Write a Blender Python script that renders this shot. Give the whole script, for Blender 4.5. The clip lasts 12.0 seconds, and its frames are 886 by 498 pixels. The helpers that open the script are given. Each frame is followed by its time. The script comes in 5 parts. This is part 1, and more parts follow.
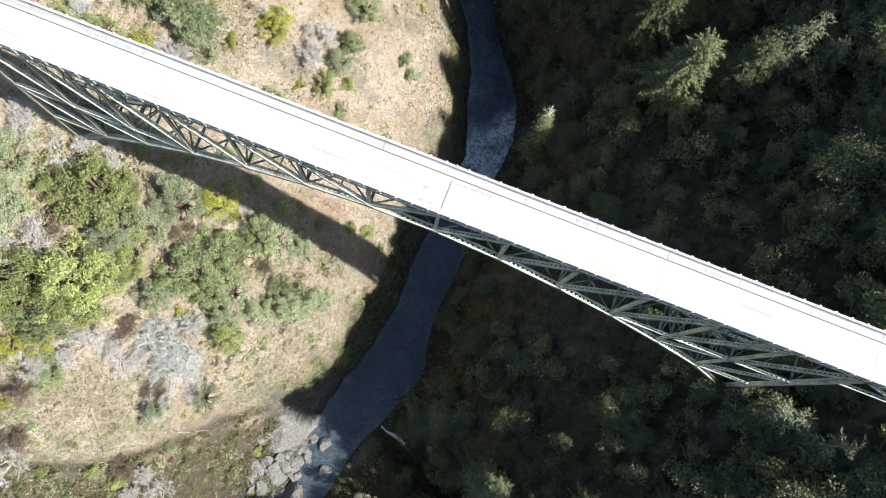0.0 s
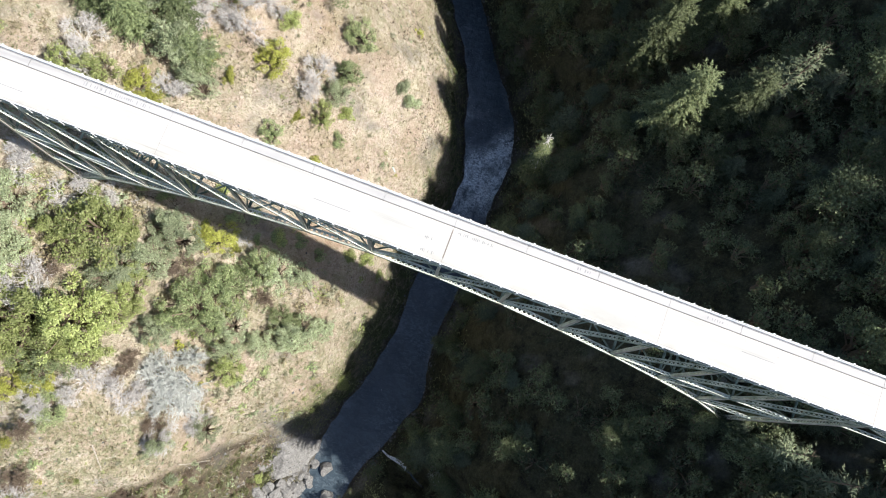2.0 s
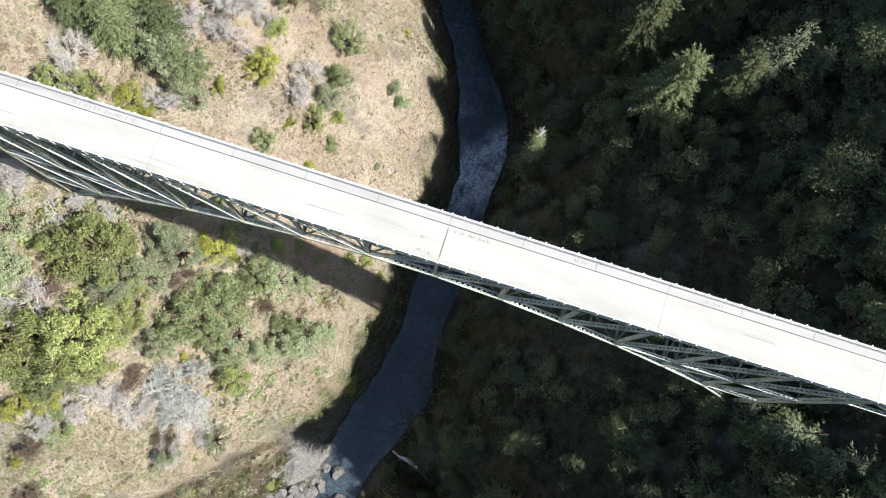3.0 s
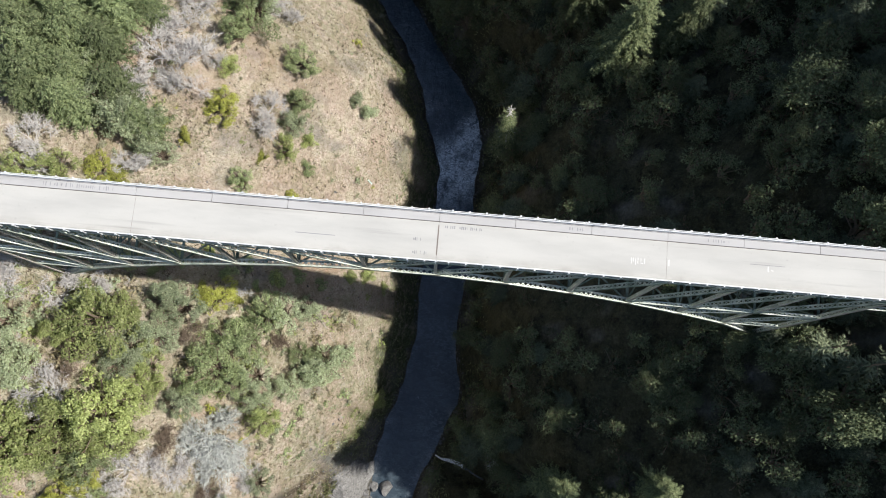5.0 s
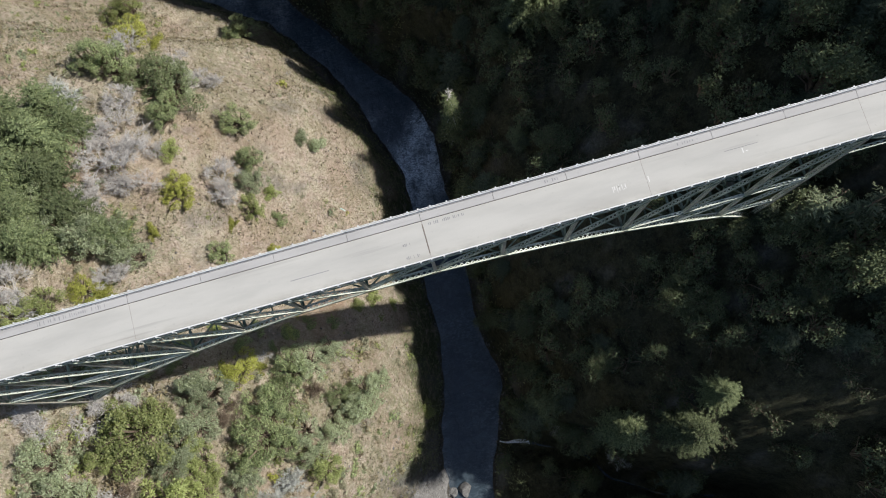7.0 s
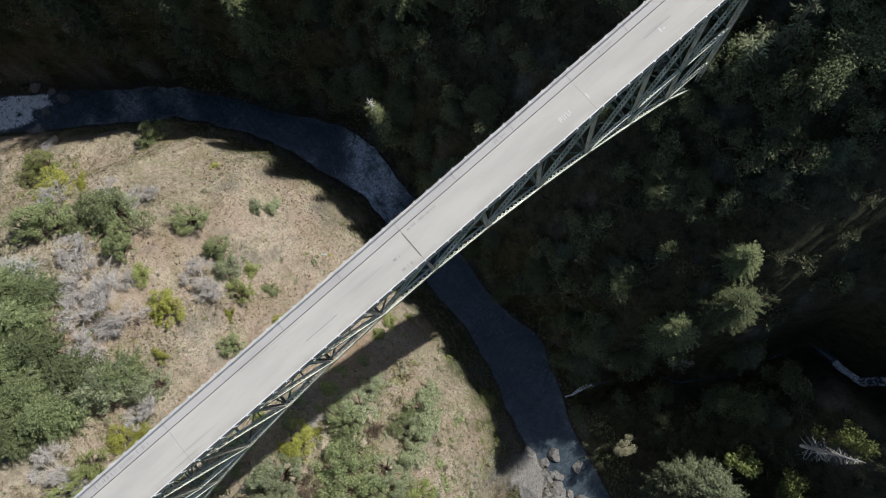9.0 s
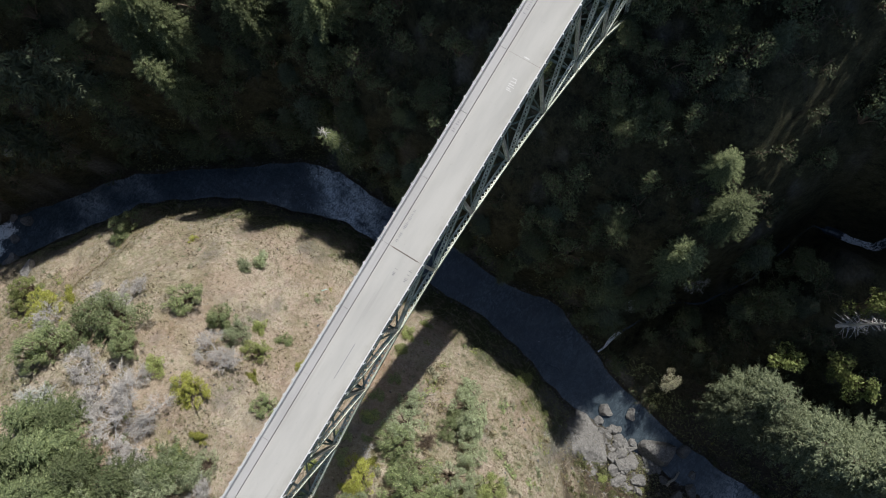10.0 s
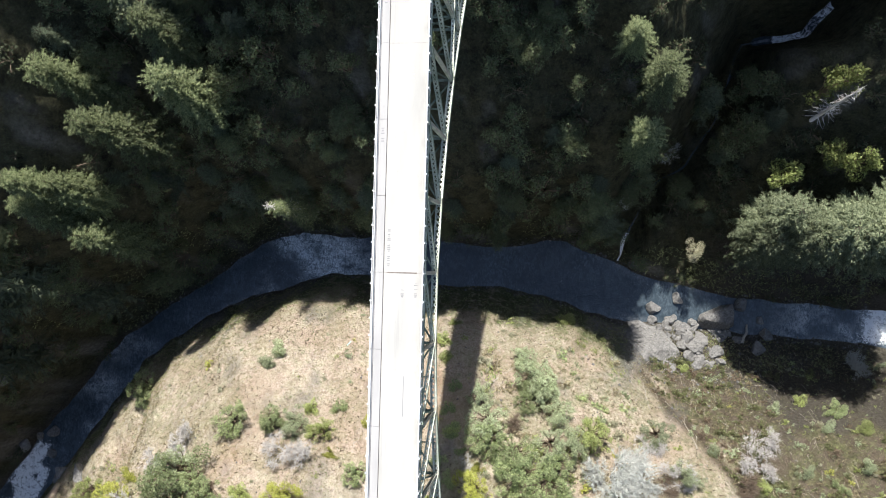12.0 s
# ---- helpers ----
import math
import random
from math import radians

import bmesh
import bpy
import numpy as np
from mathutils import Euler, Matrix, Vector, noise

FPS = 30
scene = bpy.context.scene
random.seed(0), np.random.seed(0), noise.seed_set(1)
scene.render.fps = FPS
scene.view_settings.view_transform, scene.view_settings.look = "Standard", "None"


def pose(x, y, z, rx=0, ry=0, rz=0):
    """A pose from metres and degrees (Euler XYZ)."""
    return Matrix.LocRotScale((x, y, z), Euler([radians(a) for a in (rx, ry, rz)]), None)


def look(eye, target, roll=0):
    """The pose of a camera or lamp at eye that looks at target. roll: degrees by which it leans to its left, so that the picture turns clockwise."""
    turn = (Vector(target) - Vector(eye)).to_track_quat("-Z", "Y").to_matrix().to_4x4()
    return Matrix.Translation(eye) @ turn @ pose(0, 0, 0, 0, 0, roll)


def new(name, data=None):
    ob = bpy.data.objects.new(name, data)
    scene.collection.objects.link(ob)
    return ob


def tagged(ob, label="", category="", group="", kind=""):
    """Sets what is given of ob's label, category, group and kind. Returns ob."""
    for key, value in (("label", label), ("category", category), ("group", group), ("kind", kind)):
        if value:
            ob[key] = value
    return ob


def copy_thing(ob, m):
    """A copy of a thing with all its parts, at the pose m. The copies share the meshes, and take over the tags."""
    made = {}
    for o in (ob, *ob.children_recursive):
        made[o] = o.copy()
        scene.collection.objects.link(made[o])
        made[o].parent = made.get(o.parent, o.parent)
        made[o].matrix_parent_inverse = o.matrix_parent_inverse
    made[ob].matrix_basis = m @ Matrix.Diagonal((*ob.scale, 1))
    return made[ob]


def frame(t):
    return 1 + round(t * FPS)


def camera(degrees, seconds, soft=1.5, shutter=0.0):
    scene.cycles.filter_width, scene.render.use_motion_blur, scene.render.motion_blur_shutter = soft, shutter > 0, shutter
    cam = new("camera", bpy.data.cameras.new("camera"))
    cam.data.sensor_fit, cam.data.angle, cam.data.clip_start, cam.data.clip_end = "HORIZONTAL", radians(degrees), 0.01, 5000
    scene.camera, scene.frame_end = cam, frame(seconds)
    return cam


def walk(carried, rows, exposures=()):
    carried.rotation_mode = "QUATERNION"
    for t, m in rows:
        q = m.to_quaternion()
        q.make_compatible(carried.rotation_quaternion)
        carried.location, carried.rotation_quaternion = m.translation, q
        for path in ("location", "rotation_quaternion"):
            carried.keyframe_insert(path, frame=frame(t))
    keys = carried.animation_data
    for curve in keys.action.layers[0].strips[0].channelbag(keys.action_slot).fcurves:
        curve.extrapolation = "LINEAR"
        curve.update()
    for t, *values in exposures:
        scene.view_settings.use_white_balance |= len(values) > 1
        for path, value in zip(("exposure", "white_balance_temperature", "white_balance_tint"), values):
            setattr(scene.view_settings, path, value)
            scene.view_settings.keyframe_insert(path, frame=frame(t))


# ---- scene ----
LENS = 58.1
cam = camera(LENS, 12.0, soft=1.0)
PATH = [
    (0, (2.586, -24.556, 207.213), (2.571, -24.198, 205.245), 18.8),
    (0.5, (1.662, -22.855, 207.359), (1.652, -22.502, 205.391), 19.7),
    (1, (0.975, -21.489, 207.62), (0.967, -21.136, 205.652), 20.1),
    (1.5, (0.435, -20.405, 207.92), (0.429, -20.05, 205.951), 19.9),
    (2, (0.081, -19.657, 208.189), (0.072, -19.293, 206.223), 19.2),
    (2.5, (0.213, -19.414, 208.353), (0.203, -19.055, 206.385), 17.7),
    (3, (0.725, -19.304, 208.362), (0.712, -18.948, 206.394), 15.5),
    (5, (1.11, -19.322, 208.08), (1.101, -18.97, 206.112), 3.5),
    (5.5, (1.144, -19.279, 207.973), (1.139, -18.929, 206.003), -0.3),
    (6, (1.084, -19.403, 208.24), (1.084, -19.055, 206.27), -3.7),
    (6.5, (1.078, -19.563, 208.415), (1.083, -19.216, 206.445), -8.7),
    (7, (1.103, -19.67, 208.52), (1.113, -19.327, 206.549), -14.1),
    (9, (1.11, -19.87, 208.317), (1.138, -19.546, 206.344), -36.1),
    (9.5, (1.257, -19.86, 208.252), (1.287, -19.542, 206.277), -43.6),
    (10, (1.225, -19.865, 208.101), (1.259, -19.555, 206.125), -52.6),
    (10.5, (1.332, -19.849, 207.968), (1.366, -19.546, 205.991), -63.0),
    (11, (1.313, -19.853, 207.77), (1.347, -19.559, 205.792), -73.3),
    (11.5, (1.353, -19.789, 207.648), (1.386, -19.502, 205.669), -79.9),
    (12, (1.425, -19.616, 207.689), (1.456, -19.335, 205.71), -82.3),
]
EXPOSURES = [(0.0, 1.0), (2.0, 0.98), (3.2, 0.85), (5.0, 0.58), (6.0, 0.38), (7.0, 0.18), (9.0, 0.06), (10.4, 0.1), (11.0, 0.35), (11.4, 0.58), (12.0, 0.94)]
walk(cam, [(t, look(eye, target, roll)) for t, eye, target, roll in PATH], EXPOSURES)

# ---- daylight ----
SUN_UP, SUN_TURN = 47.0, 91.4   # height over the horizon, and bearing from north towards east
world = bpy.data.worlds.new("sky")
scene.world = world
world.use_nodes = True
sky = world.node_tree.nodes.new("ShaderNodeTexSky")
sky.sky_type, sky.sun_disc = "NISHITA", False
sky.sun_elevation, sky.sun_rotation = radians(SUN_UP), radians(SUN_TURN)
back = world.node_tree.nodes["Background"]
back.inputs["Strength"].default_value = 0.088
world.node_tree.links.new(sky.outputs["Color"], back.inputs["Color"])
sun = new("sun", bpy.data.lights.new("sun", "SUN"))
sun.data.energy, sun.data.angle, sun.data.color = 4.6, radians(0.53), (1.0, 0.97, 0.92)
toward = Vector((math.sin(radians(SUN_TURN)) * math.cos(radians(SUN_UP)), math.cos(radians(SUN_TURN)) * math.cos(radians(SUN_UP)), math.sin(radians(SUN_UP))))
sun.matrix_world = look(toward * 300, (0, 0, 0))

# ---- materials ----
class Nodes:
    """A small wrapper for building a node material."""

    def __init__(self, name):
        self.mat = bpy.data.materials.new(name)
        self.mat.use_nodes = True
        self.tree = self.mat.node_tree
        self.tree.nodes.clear()
        self.out = self.tree.nodes.new("ShaderNodeOutputMaterial")

    def add(self, kind, **sets):
        n = self.tree.nodes.new(kind)
        for k, v in sets.items():
            if k in n.inputs:
                n.inputs[k].default_value = v
            else:
                setattr(n, k, v)
        return n

    def link(self, a, b):
        self.tree.links.new(a, b)

    def noise(self, scale, detail=4.0, rough_=0.6, coords=None, stretch=None, distort=0.0):
        n = self.add("ShaderNodeTexNoise")
        n.inputs["Scale"].default_value = scale
        n.inputs["Detail"].default_value = detail
        n.inputs["Roughness"].default_value = rough_
        n.inputs["Distortion"].default_value = distort
        source = coords if coords else self.coords()
        if stretch:
            m = self.add("ShaderNodeMapping")
            m.inputs["Scale"].default_value = stretch
            self.link(source, m.inputs["Vector"])
            source = m.outputs["Vector"]
        self.link(source, n.inputs["Vector"])
        return n.outputs["Fac"]

    def coords(self):
        return self.add("ShaderNodeNewGeometry").outputs["Position"]

    def ramp(self, fac, stops):
        r = self.add("ShaderNodeValToRGB")
        el = r.color_ramp.elements
        while len(el) < len(stops):
            el.new(0.5)
        for e, (p, c) in zip(el, stops):
            e.position = p
            e.color = (*c, 1) if len(c) == 3 else c
        self.link(fac, r.inputs["Fac"])
        return r.outputs["Color"]

    def mask(self, fac, lo, hi):
        m = self.add("ShaderNodeMapRange")
        m.inputs["From Min"].default_value = lo
        m.inputs["From Max"].default_value = hi
        self.link(fac, m.inputs["Value"])
        return m.outputs["Result"]

    def mix(self, fac, a, b, blend="MIX"):
        m = self.add("ShaderNodeMix", data_type="RGBA", blend_type=blend)
        for sock, v in ((m.inputs[0], fac), (m.inputs[6], a), (m.inputs[7], b)):
            if isinstance(v, (int, float)):
                sock.default_value = v
            elif isinstance(v, tuple):
                sock.default_value = (*v, 1)
            else:
                self.link(v, sock)
        return m.outputs[2]

    def math(self, op, a, b=0.0):
        m = self.add("ShaderNodeMath", operation=op)
        for sock, v in zip(m.inputs, (a, b)):
            if isinstance(v, (int, float)):
                sock.default_value = v
            else:
                self.link(v, sock)
        return m.outputs[0]

    def attr(self, name):
        return self.add("ShaderNodeAttribute", attribute_name=name).outputs["Fac"]

    def bump(self, fac, strength, distance, normal=None):
        b = self.add("ShaderNodeBump")
        b.inputs["Strength"].default_value = strength
        b.inputs["Distance"].default_value = distance
        self.link(fac, b.inputs["Height"])
        if normal:
            self.link(normal, b.inputs["Normal"])
        return b.outputs["Normal"]

    def finish(self, color, rough_=0.8, metal=0.0, normal=None, spec=0.5, **more):
        p = self.add("ShaderNodeBsdfPrincipled")
        for key, v in (("Base Color", color), ("Roughness", rough_), ("Metallic", metal), ("Specular IOR Level", spec), *more.items()):
            if isinstance(v, (int, float)):
                p.inputs[key].default_value = v
            elif isinstance(v, tuple):
                p.inputs[key].default_value = (*v, 1)
            else:
                self.link(v, p.inputs[key])
        if normal:
            self.link(normal, p.inputs["Normal"])
        self.link(p.outputs["BSDF"], self.out.inputs["Surface"])
        return self.mat


def ground_material():
    n = Nodes("gorge_ground")
    big, mid, fine, grit = n.noise(0.07, 5), n.noise(0.45, 6, 0.65), n.noise(2.2, 7, 0.75), n.noise(7.0, 5, 0.75)
    clod = n.noise(1.0, 7, 0.78, distort=0.8)
    soil = n.ramp(fine, [(0.27, (0.13, 0.095, 0.072)), (0.41, (0.40, 0.318, 0.255)), (0.55, (0.56, 0.468, 0.39)), (0.72, (0.76, 0.69, 0.60))])
    straw = n.ramp(grit, [(0.3, (0.18, 0.15, 0.10)), (0.46, (0.49, 0.435, 0.325)), (0.70, (0.74, 0.68, 0.56))])
    grass = n.ramp(fine, [(0.3, (0.10, 0.108, 0.055)), (0.5, (0.255, 0.265, 0.145)), (0.7, (0.43, 0.435, 0.27))])
    litter = n.ramp(grit, [(0.3, (0.05, 0.038, 0.028)), (0.55, (0.14, 0.105, 0.078)), (0.8, (0.29, 0.235, 0.185))])
    dry = n.mix(n.mask(mid, 0.42, 0.60), soil, straw)
    dry = n.mix(n.math("MULTIPLY", n.mask(big, 0.45, 0.58), 0.6), dry, n.mix(fine, (0.33, 0.24, 0.185), (0.53, 0.415, 0.33)))
    sticks = n.noise(1.1, 7, 0.75, stretch=(1.0, 1.7, 1.0), distort=2.5)
    dry = n.mix(n.math("MULTIPLY", n.mask(sticks, 0.54, 0.62), n.mask(n.noise(0.2, 4), 0.33, 0.55)), dry, litter)
    patch = n.math("MULTIPLY", n.mask(n.noise(0.33, 7, 0.72, distort=1.2), 0.50, 0.64), 0.5)
    dry = n.mix(patch, dry, n.mix(n.mask(grit, 0.35, 0.65), (0.13, 0.095, 0.07), (0.32, 0.255, 0.195)))
    flecks = n.math("MULTIPLY", n.mask(clod, 0.58, 0.65), 0.5)
    dry = n.mix(flecks, dry, n.mix(fine, (0.10, 0.075, 0.052), (0.30, 0.235, 0.17)))
    pale = n.mask(n.noise(2.6, 6, 0.8, stretch=(0.5, 1.6, 1.0), distort=3.0), 0.60, 0.66)
    dry = n.mix(n.math("MULTIPLY", pale, 0.8), dry, (0.72, 0.67, 0.585))
    olive = n.math("MULTIPLY", n.mask(n.noise(0.16, 6, 0.7), 0.46, 0.62), n.mask(clod, 0.36, 0.56))
    dry = n.mix(n.math("MULTIPLY", olive, 0.6), dry, n.ramp(grit, [(0.3, (0.12, 0.11, 0.06)), (0.55, (0.29, 0.27, 0.155)), (0.75, (0.46, 0.43, 0.28))]))
    dry = n.mix(1.0, dry, (1.15, 1.14, 1.12), "MULTIPLY")
    red = n.mix(n.math("MULTIPLY", n.attr("red_soil"), n.mask(clod, 0.3, 0.5)), dry, n.mix(grit, (0.27, 0.16, 0.10), (0.58, 0.42, 0.31)))
    green_mask = n.math("MULTIPLY", n.mask(n.noise(0.10, 5, 0.6), 0.36, 0.58), n.mask(n.noise(0.8, 6, 0.7), 0.40, 0.58))
    green_mask = n.math("MULTIPLY", green_mask, n.attr("grassy"))
    west = n.mix(green_mask, red, grass)
    brush = n.mix(n.mask(n.noise(0.25, 6, 0.7), 0.42, 0.6), n.ramp(sticks, [(0.38, (0.026, 0.02, 0.013)), (0.5, (0.08, 0.061, 0.045)), (0.6, (0.2, 0.158, 0.122))]),
                  n.ramp(clod, [(0.38, (0.034, 0.034, 0.016)), (0.5, (0.085, 0.088, 0.038)), (0.6, (0.19, 0.188, 0.095))]))
    # Dark brown band that follows the scarp line.
    scarp_band = n.math("MULTIPLY", n.attr("scarp_band"), n.mask(fine, 0.25, 0.5))
    west = n.mix(scarp_band, west, n.mix(grit, (0.03, 0.023, 0.017), (0.11, 0.085, 0.06)))
    west = n.mix(n.math("MULTIPLY", n.attr("brush"), n.math("MULTIPLY", n.mask(sticks, 0.26, 0.44), 0.9)), west, brush)
    moss = n.ramp(fine, [(0.3, (0.05, 0.058, 0.026)), (0.5, (0.13, 0.145, 0.068)), (0.75, (0.23, 0.24, 0.125))])
    # Brown duff, darkened further to paint the shade under the crowns.
    shaded_duff = n.ramp(mid, [(0.3, (0.020, 0.017, 0.014)), (0.5, (0.048, 0.040, 0.033)), (0.68, (0.105, 0.089, 0.072))])
    forest = n.mix(n.math("MULTIPLY", n.mask(fine, 0.5, 0.7), 0.5), shaded_duff, moss)
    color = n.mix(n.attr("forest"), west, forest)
    color = n.mix(n.math("MULTIPLY", n.attr("moss"), n.mask(mid, 0.3, 0.5)), color, moss)
    stone = n.ramp(n.noise(1.3, 8, 0.7), [(0.3, (0.09, 0.085, 0.08)), (0.5, (0.24, 0.23, 0.215)), (0.7, (0.40, 0.385, 0.36))])
    color = n.mix(n.attr("rock"), color, stone)
    # Wet shore, with shade painted on the lower west bank and between boulders.
    wet_shade = n.attr("wet_shade")
    color = n.mix(wet_shade, color, n.ramp(fine, [(0.3, (0.03, 0.026, 0.021)), (0.5, (0.09, 0.08, 0.066)), (0.7, (0.20, 0.18, 0.155))]))
    normal = n.bump(fine, 1.0, 0.45, n.bump(clod, 0.9, 0.8, n.bump(mid, 0.7, 0.9)))
    normal = n.bump(grit, 0.9, 0.15, normal)
    return n.finish(color, 0.95, normal=normal, spec=0.15)


def water_material():
    """Slate-blue river water: ribbed ripples and riffles with sky reflection painted in, and torn white foam."""
    n = Nodes("river_water")
    wave, chop = n.noise(0.55, 4, 0.6, stretch=(1.0, 0.55, 1.0), distort=0.6), n.noise(2.0, 4, 0.65, stretch=(0.7, 1.2, 1.0), distort=0.8)
    foamy, riffle = n.attr("foam"), n.attr("riffle")
    cells = n.noise(1.1, 8, 0.75, distort=1.2)
    foam = n.mask(n.math("ADD", cells, n.math("MULTIPLY", foamy, 0.29)), 0.66, 0.78)
    deep = n.ramp(n.noise(0.10, 5, 0.6), [(0.3, (0.028, 0.042, 0.055)), (0.7, (0.062, 0.083, 0.100))])
    # Crests are coloured paler for the sky that they would mirror.
    ribs = n.noise(0.9, 5, 0.6, stretch=(0.75, 1.2, 1.0), distort=1.6)
    deep = n.mix(n.math("MULTIPLY", n.mask(ribs, 0.47, 0.62), n.math("ADD", n.math("MULTIPLY", n.mask(n.noise(0.07, 3), 0.4, 0.6), 0.22), 0.08)), deep, (0.22, 0.26, 0.29))
    deep = n.mix(n.math("MULTIPLY", n.mask(n.noise(0.9, 5, 0.65, stretch=(0.5, 1.0, 1.0), distort=0.8), 0.50, 0.62), 0.5), deep, (0.022, 0.034, 0.044))
    # Riffle tones paint both broken water and the bright sky reflected in it.
    broken = n.ramp(n.noise(1.1, 6, 0.68, stretch=(0.7, 1.25, 1.0), distort=2.0), [(0.38, (0.14, 0.175, 0.20)), (0.47, (0.40, 0.455, 0.50)), (0.55, (0.90, 0.93, 0.95))])
    deep = n.mix(n.math("MULTIPLY", riffle, n.mask(n.noise(0.35, 5, 0.7, stretch=(1.3, 0.7, 1.0)), 0.33, 0.52)), deep, broken)
    color = n.mix(foam, deep, (0.88, 0.91, 0.93))
    normal = n.bump(chop, 0.4, 0.12, n.bump(wave, 0.5, 0.4))
    return n.finish(color, n.mix(foam, (0.06, 0.06, 0.06), (0.7, 0.7, 0.7)), normal=normal, IOR=1.5)


def concrete_material(name, light, dark, streak):
    n = Nodes(name)
    fine, mid = n.noise(7.0, 6, 0.7), n.noise(0.5, 6, 0.6)
    base = n.ramp(n.noise(0.22, 5, 0.6, stretch=(0.35, 1.6, 1.0)), [(0.3, dark), (0.55, light), (0.8, tuple(min(1, c * 1.08) for c in light))])
    base = n.mix(n.math("MULTIPLY", n.mask(fine, 0.5, 0.75), 0.35), base, dark)
    marks = n.mask(n.noise(0.35, 4, 0.55, stretch=(0.12, 3.0, 1.0)), 0.62, 0.75)
    base = n.mix(n.math("MULTIPLY", marks, streak), base, tuple(c * 0.55 for c in dark))
    spots = n.mask(n.noise(1.7, 3, 0.5), 0.68, 0.76)
    base = n.mix(n.math("MULTIPLY", spots, 0.25), base, tuple(c * 0.6 for c in dark))
    sep = n.add("ShaderNodeSeparateXYZ")
    n.link(n.coords(), sep.inputs[0])
    grime = n.math("MULTIPLY", n.mask(sep.outputs["Y"], -3.5, -4.5), n.mask(n.noise(0.9, 5, 0.7, stretch=(0.4, 1.0, 1.0)), 0.4, 0.65))
    base = n.mix(n.math("MULTIPLY", grime, 0.5), base, (0.27, 0.255, 0.23))
    tone = n.mask(n.add("ShaderNodeObjectInfo").outputs["Random"], 0.0, 1.0)
    base = n.mix(n.math("MULTIPLY", tone, 0.14), base, dark)
    return n.finish(base, 0.88, normal=n.bump(fine, 0.25, 0.02, n.bump(mid, 0.15, 0.05)), spec=0.25)


def steel_material(name, paint, faded, rust):
    n = Nodes(name)
    mid, fine = n.noise(0.7, 5), n.noise(5.0, 6, 0.7)
    base = n.mix(n.mask(mid, 0.35, 0.65), paint, faded)
    base = n.mix(n.math("MULTIPLY", n.mask(fine, 0.55, 0.72), rust), base, (0.17, 0.085, 0.045))
    base = n.mix(n.math("MULTIPLY", n.add("ShaderNodeObjectInfo").outputs["Random"], 0.2), base, faded)
    return n.finish(base, n.mix(fine, (0.45, 0.45, 0.45), (0.75, 0.75, 0.75)), normal=n.bump(fine, 0.2, 0.01), spec=0.4)


def leaf_material(name, dark, light, glow=0.25):
    """Leaves and needles: each leaf and each plant a little different in tone, some light passing through."""
    n = Nodes(name)
    geo, info = n.add("ShaderNodeNewGeometry"), n.add("ShaderNodeObjectInfo")
    base = n.mix(geo.outputs["Random Per Island"], dark, light)
    shift = n.add("ShaderNodeHueSaturation")
    n.link(n.mask(info.outputs["Random"], -1.2, 2.2), shift.inputs["Value"])
    shift.inputs["Saturation"].default_value = 0.95
    n.link(base, shift.inputs["Color"])
    scaled = n.mix(1.0, shift.outputs["Color"], (1.9, 1.9, 1.9), "MULTIPLY")
    d = n.add("ShaderNodeBsdfPrincipled", Roughness=0.6)
    d.inputs["Specular IOR Level"].default_value = 0.25
    t = n.add("ShaderNodeBsdfTranslucent")
    n.link(scaled, d.inputs["Base Color"])
    n.link(scaled, t.inputs["Color"])
    m = n.add("ShaderNodeMixShader", Fac=glow)
    n.link(d.outputs[0], m.inputs[1])
    n.link(t.outputs[0], m.inputs[2])
    n.link(m.outputs[0], n.out.inputs["Surface"])
    return n.mat


def bark_material(name, dark, light):
    n = Nodes(name)
    f = n.noise(6.0, 5, 0.7, stretch=(1, 1, 0.3))
    return n.finish(n.ramp(f, [(0.3, dark), (0.7, light)]), 0.9, normal=n.bump(f, 0.6, 0.05), spec=0.2)


def stone_material():
    n = Nodes("river_stone")
    f, m = n.noise(2.2, 8, 0.7), n.noise(0.6, 4)
    base = n.ramp(f, [(0.3, (0.06, 0.058, 0.055)), (0.5, (0.17, 0.166, 0.16)), (0.7, (0.33, 0.32, 0.308))])
    base = n.mix(n.math("MULTIPLY", n.add("ShaderNodeObjectInfo").outputs["Random"], 0.45), base, (0.25, 0.24, 0.225))
    base = n.mix(n.mask(m, 0.62, 0.78), base, (0.17, 0.155, 0.13))
    crack = n.mask(n.noise(0.9, 6, 0.7, distort=2.2), 0.56, 0.62)
    base = n.mix(n.math("MULTIPLY", crack, 0.7), base, (0.045, 0.042, 0.038))
    return n.finish(base, 0.85, normal=n.bump(f, 0.8, 0.15), spec=0.3)


GROUND, WATER = ground_material(), water_material()
ROAD = concrete_material("roadway_concrete", (0.462, 0.45, 0.42), (0.39, 0.38, 0.356), 0.5)
WALKWAY = concrete_material("walkway_concrete", (0.415, 0.405, 0.398), (0.345, 0.337, 0.331), 0.4)
# One green paint in two tones: darkened for shade, then lightened for sun.
STEEL = steel_material("shaded_green_paint", (0.04, 0.075, 0.054), (0.30, 0.35, 0.27), 0.3)
SUNLIT_STEEL = steel_material("sunlit_pale_green_paint", (0.30, 0.345, 0.27), (0.68, 0.70, 0.60), 0.25)
TAN_STEEL = steel_material("weathered_tan_paint", (0.27, 0.26, 0.21), (0.47, 0.43, 0.37), 0.5)
RUSTY = steel_material("rusting_bridge_paint", (0.20, 0.22, 0.17), (0.30, 0.25, 0.19), 0.8)
GALV = steel_material("galvanised_steel", (0.58, 0.59, 0.59), (0.72, 0.72, 0.71), 0.06)
DARKGAP = steel_material("joint_filler", (0.05, 0.045, 0.04), (0.10, 0.085, 0.075), 0.4)
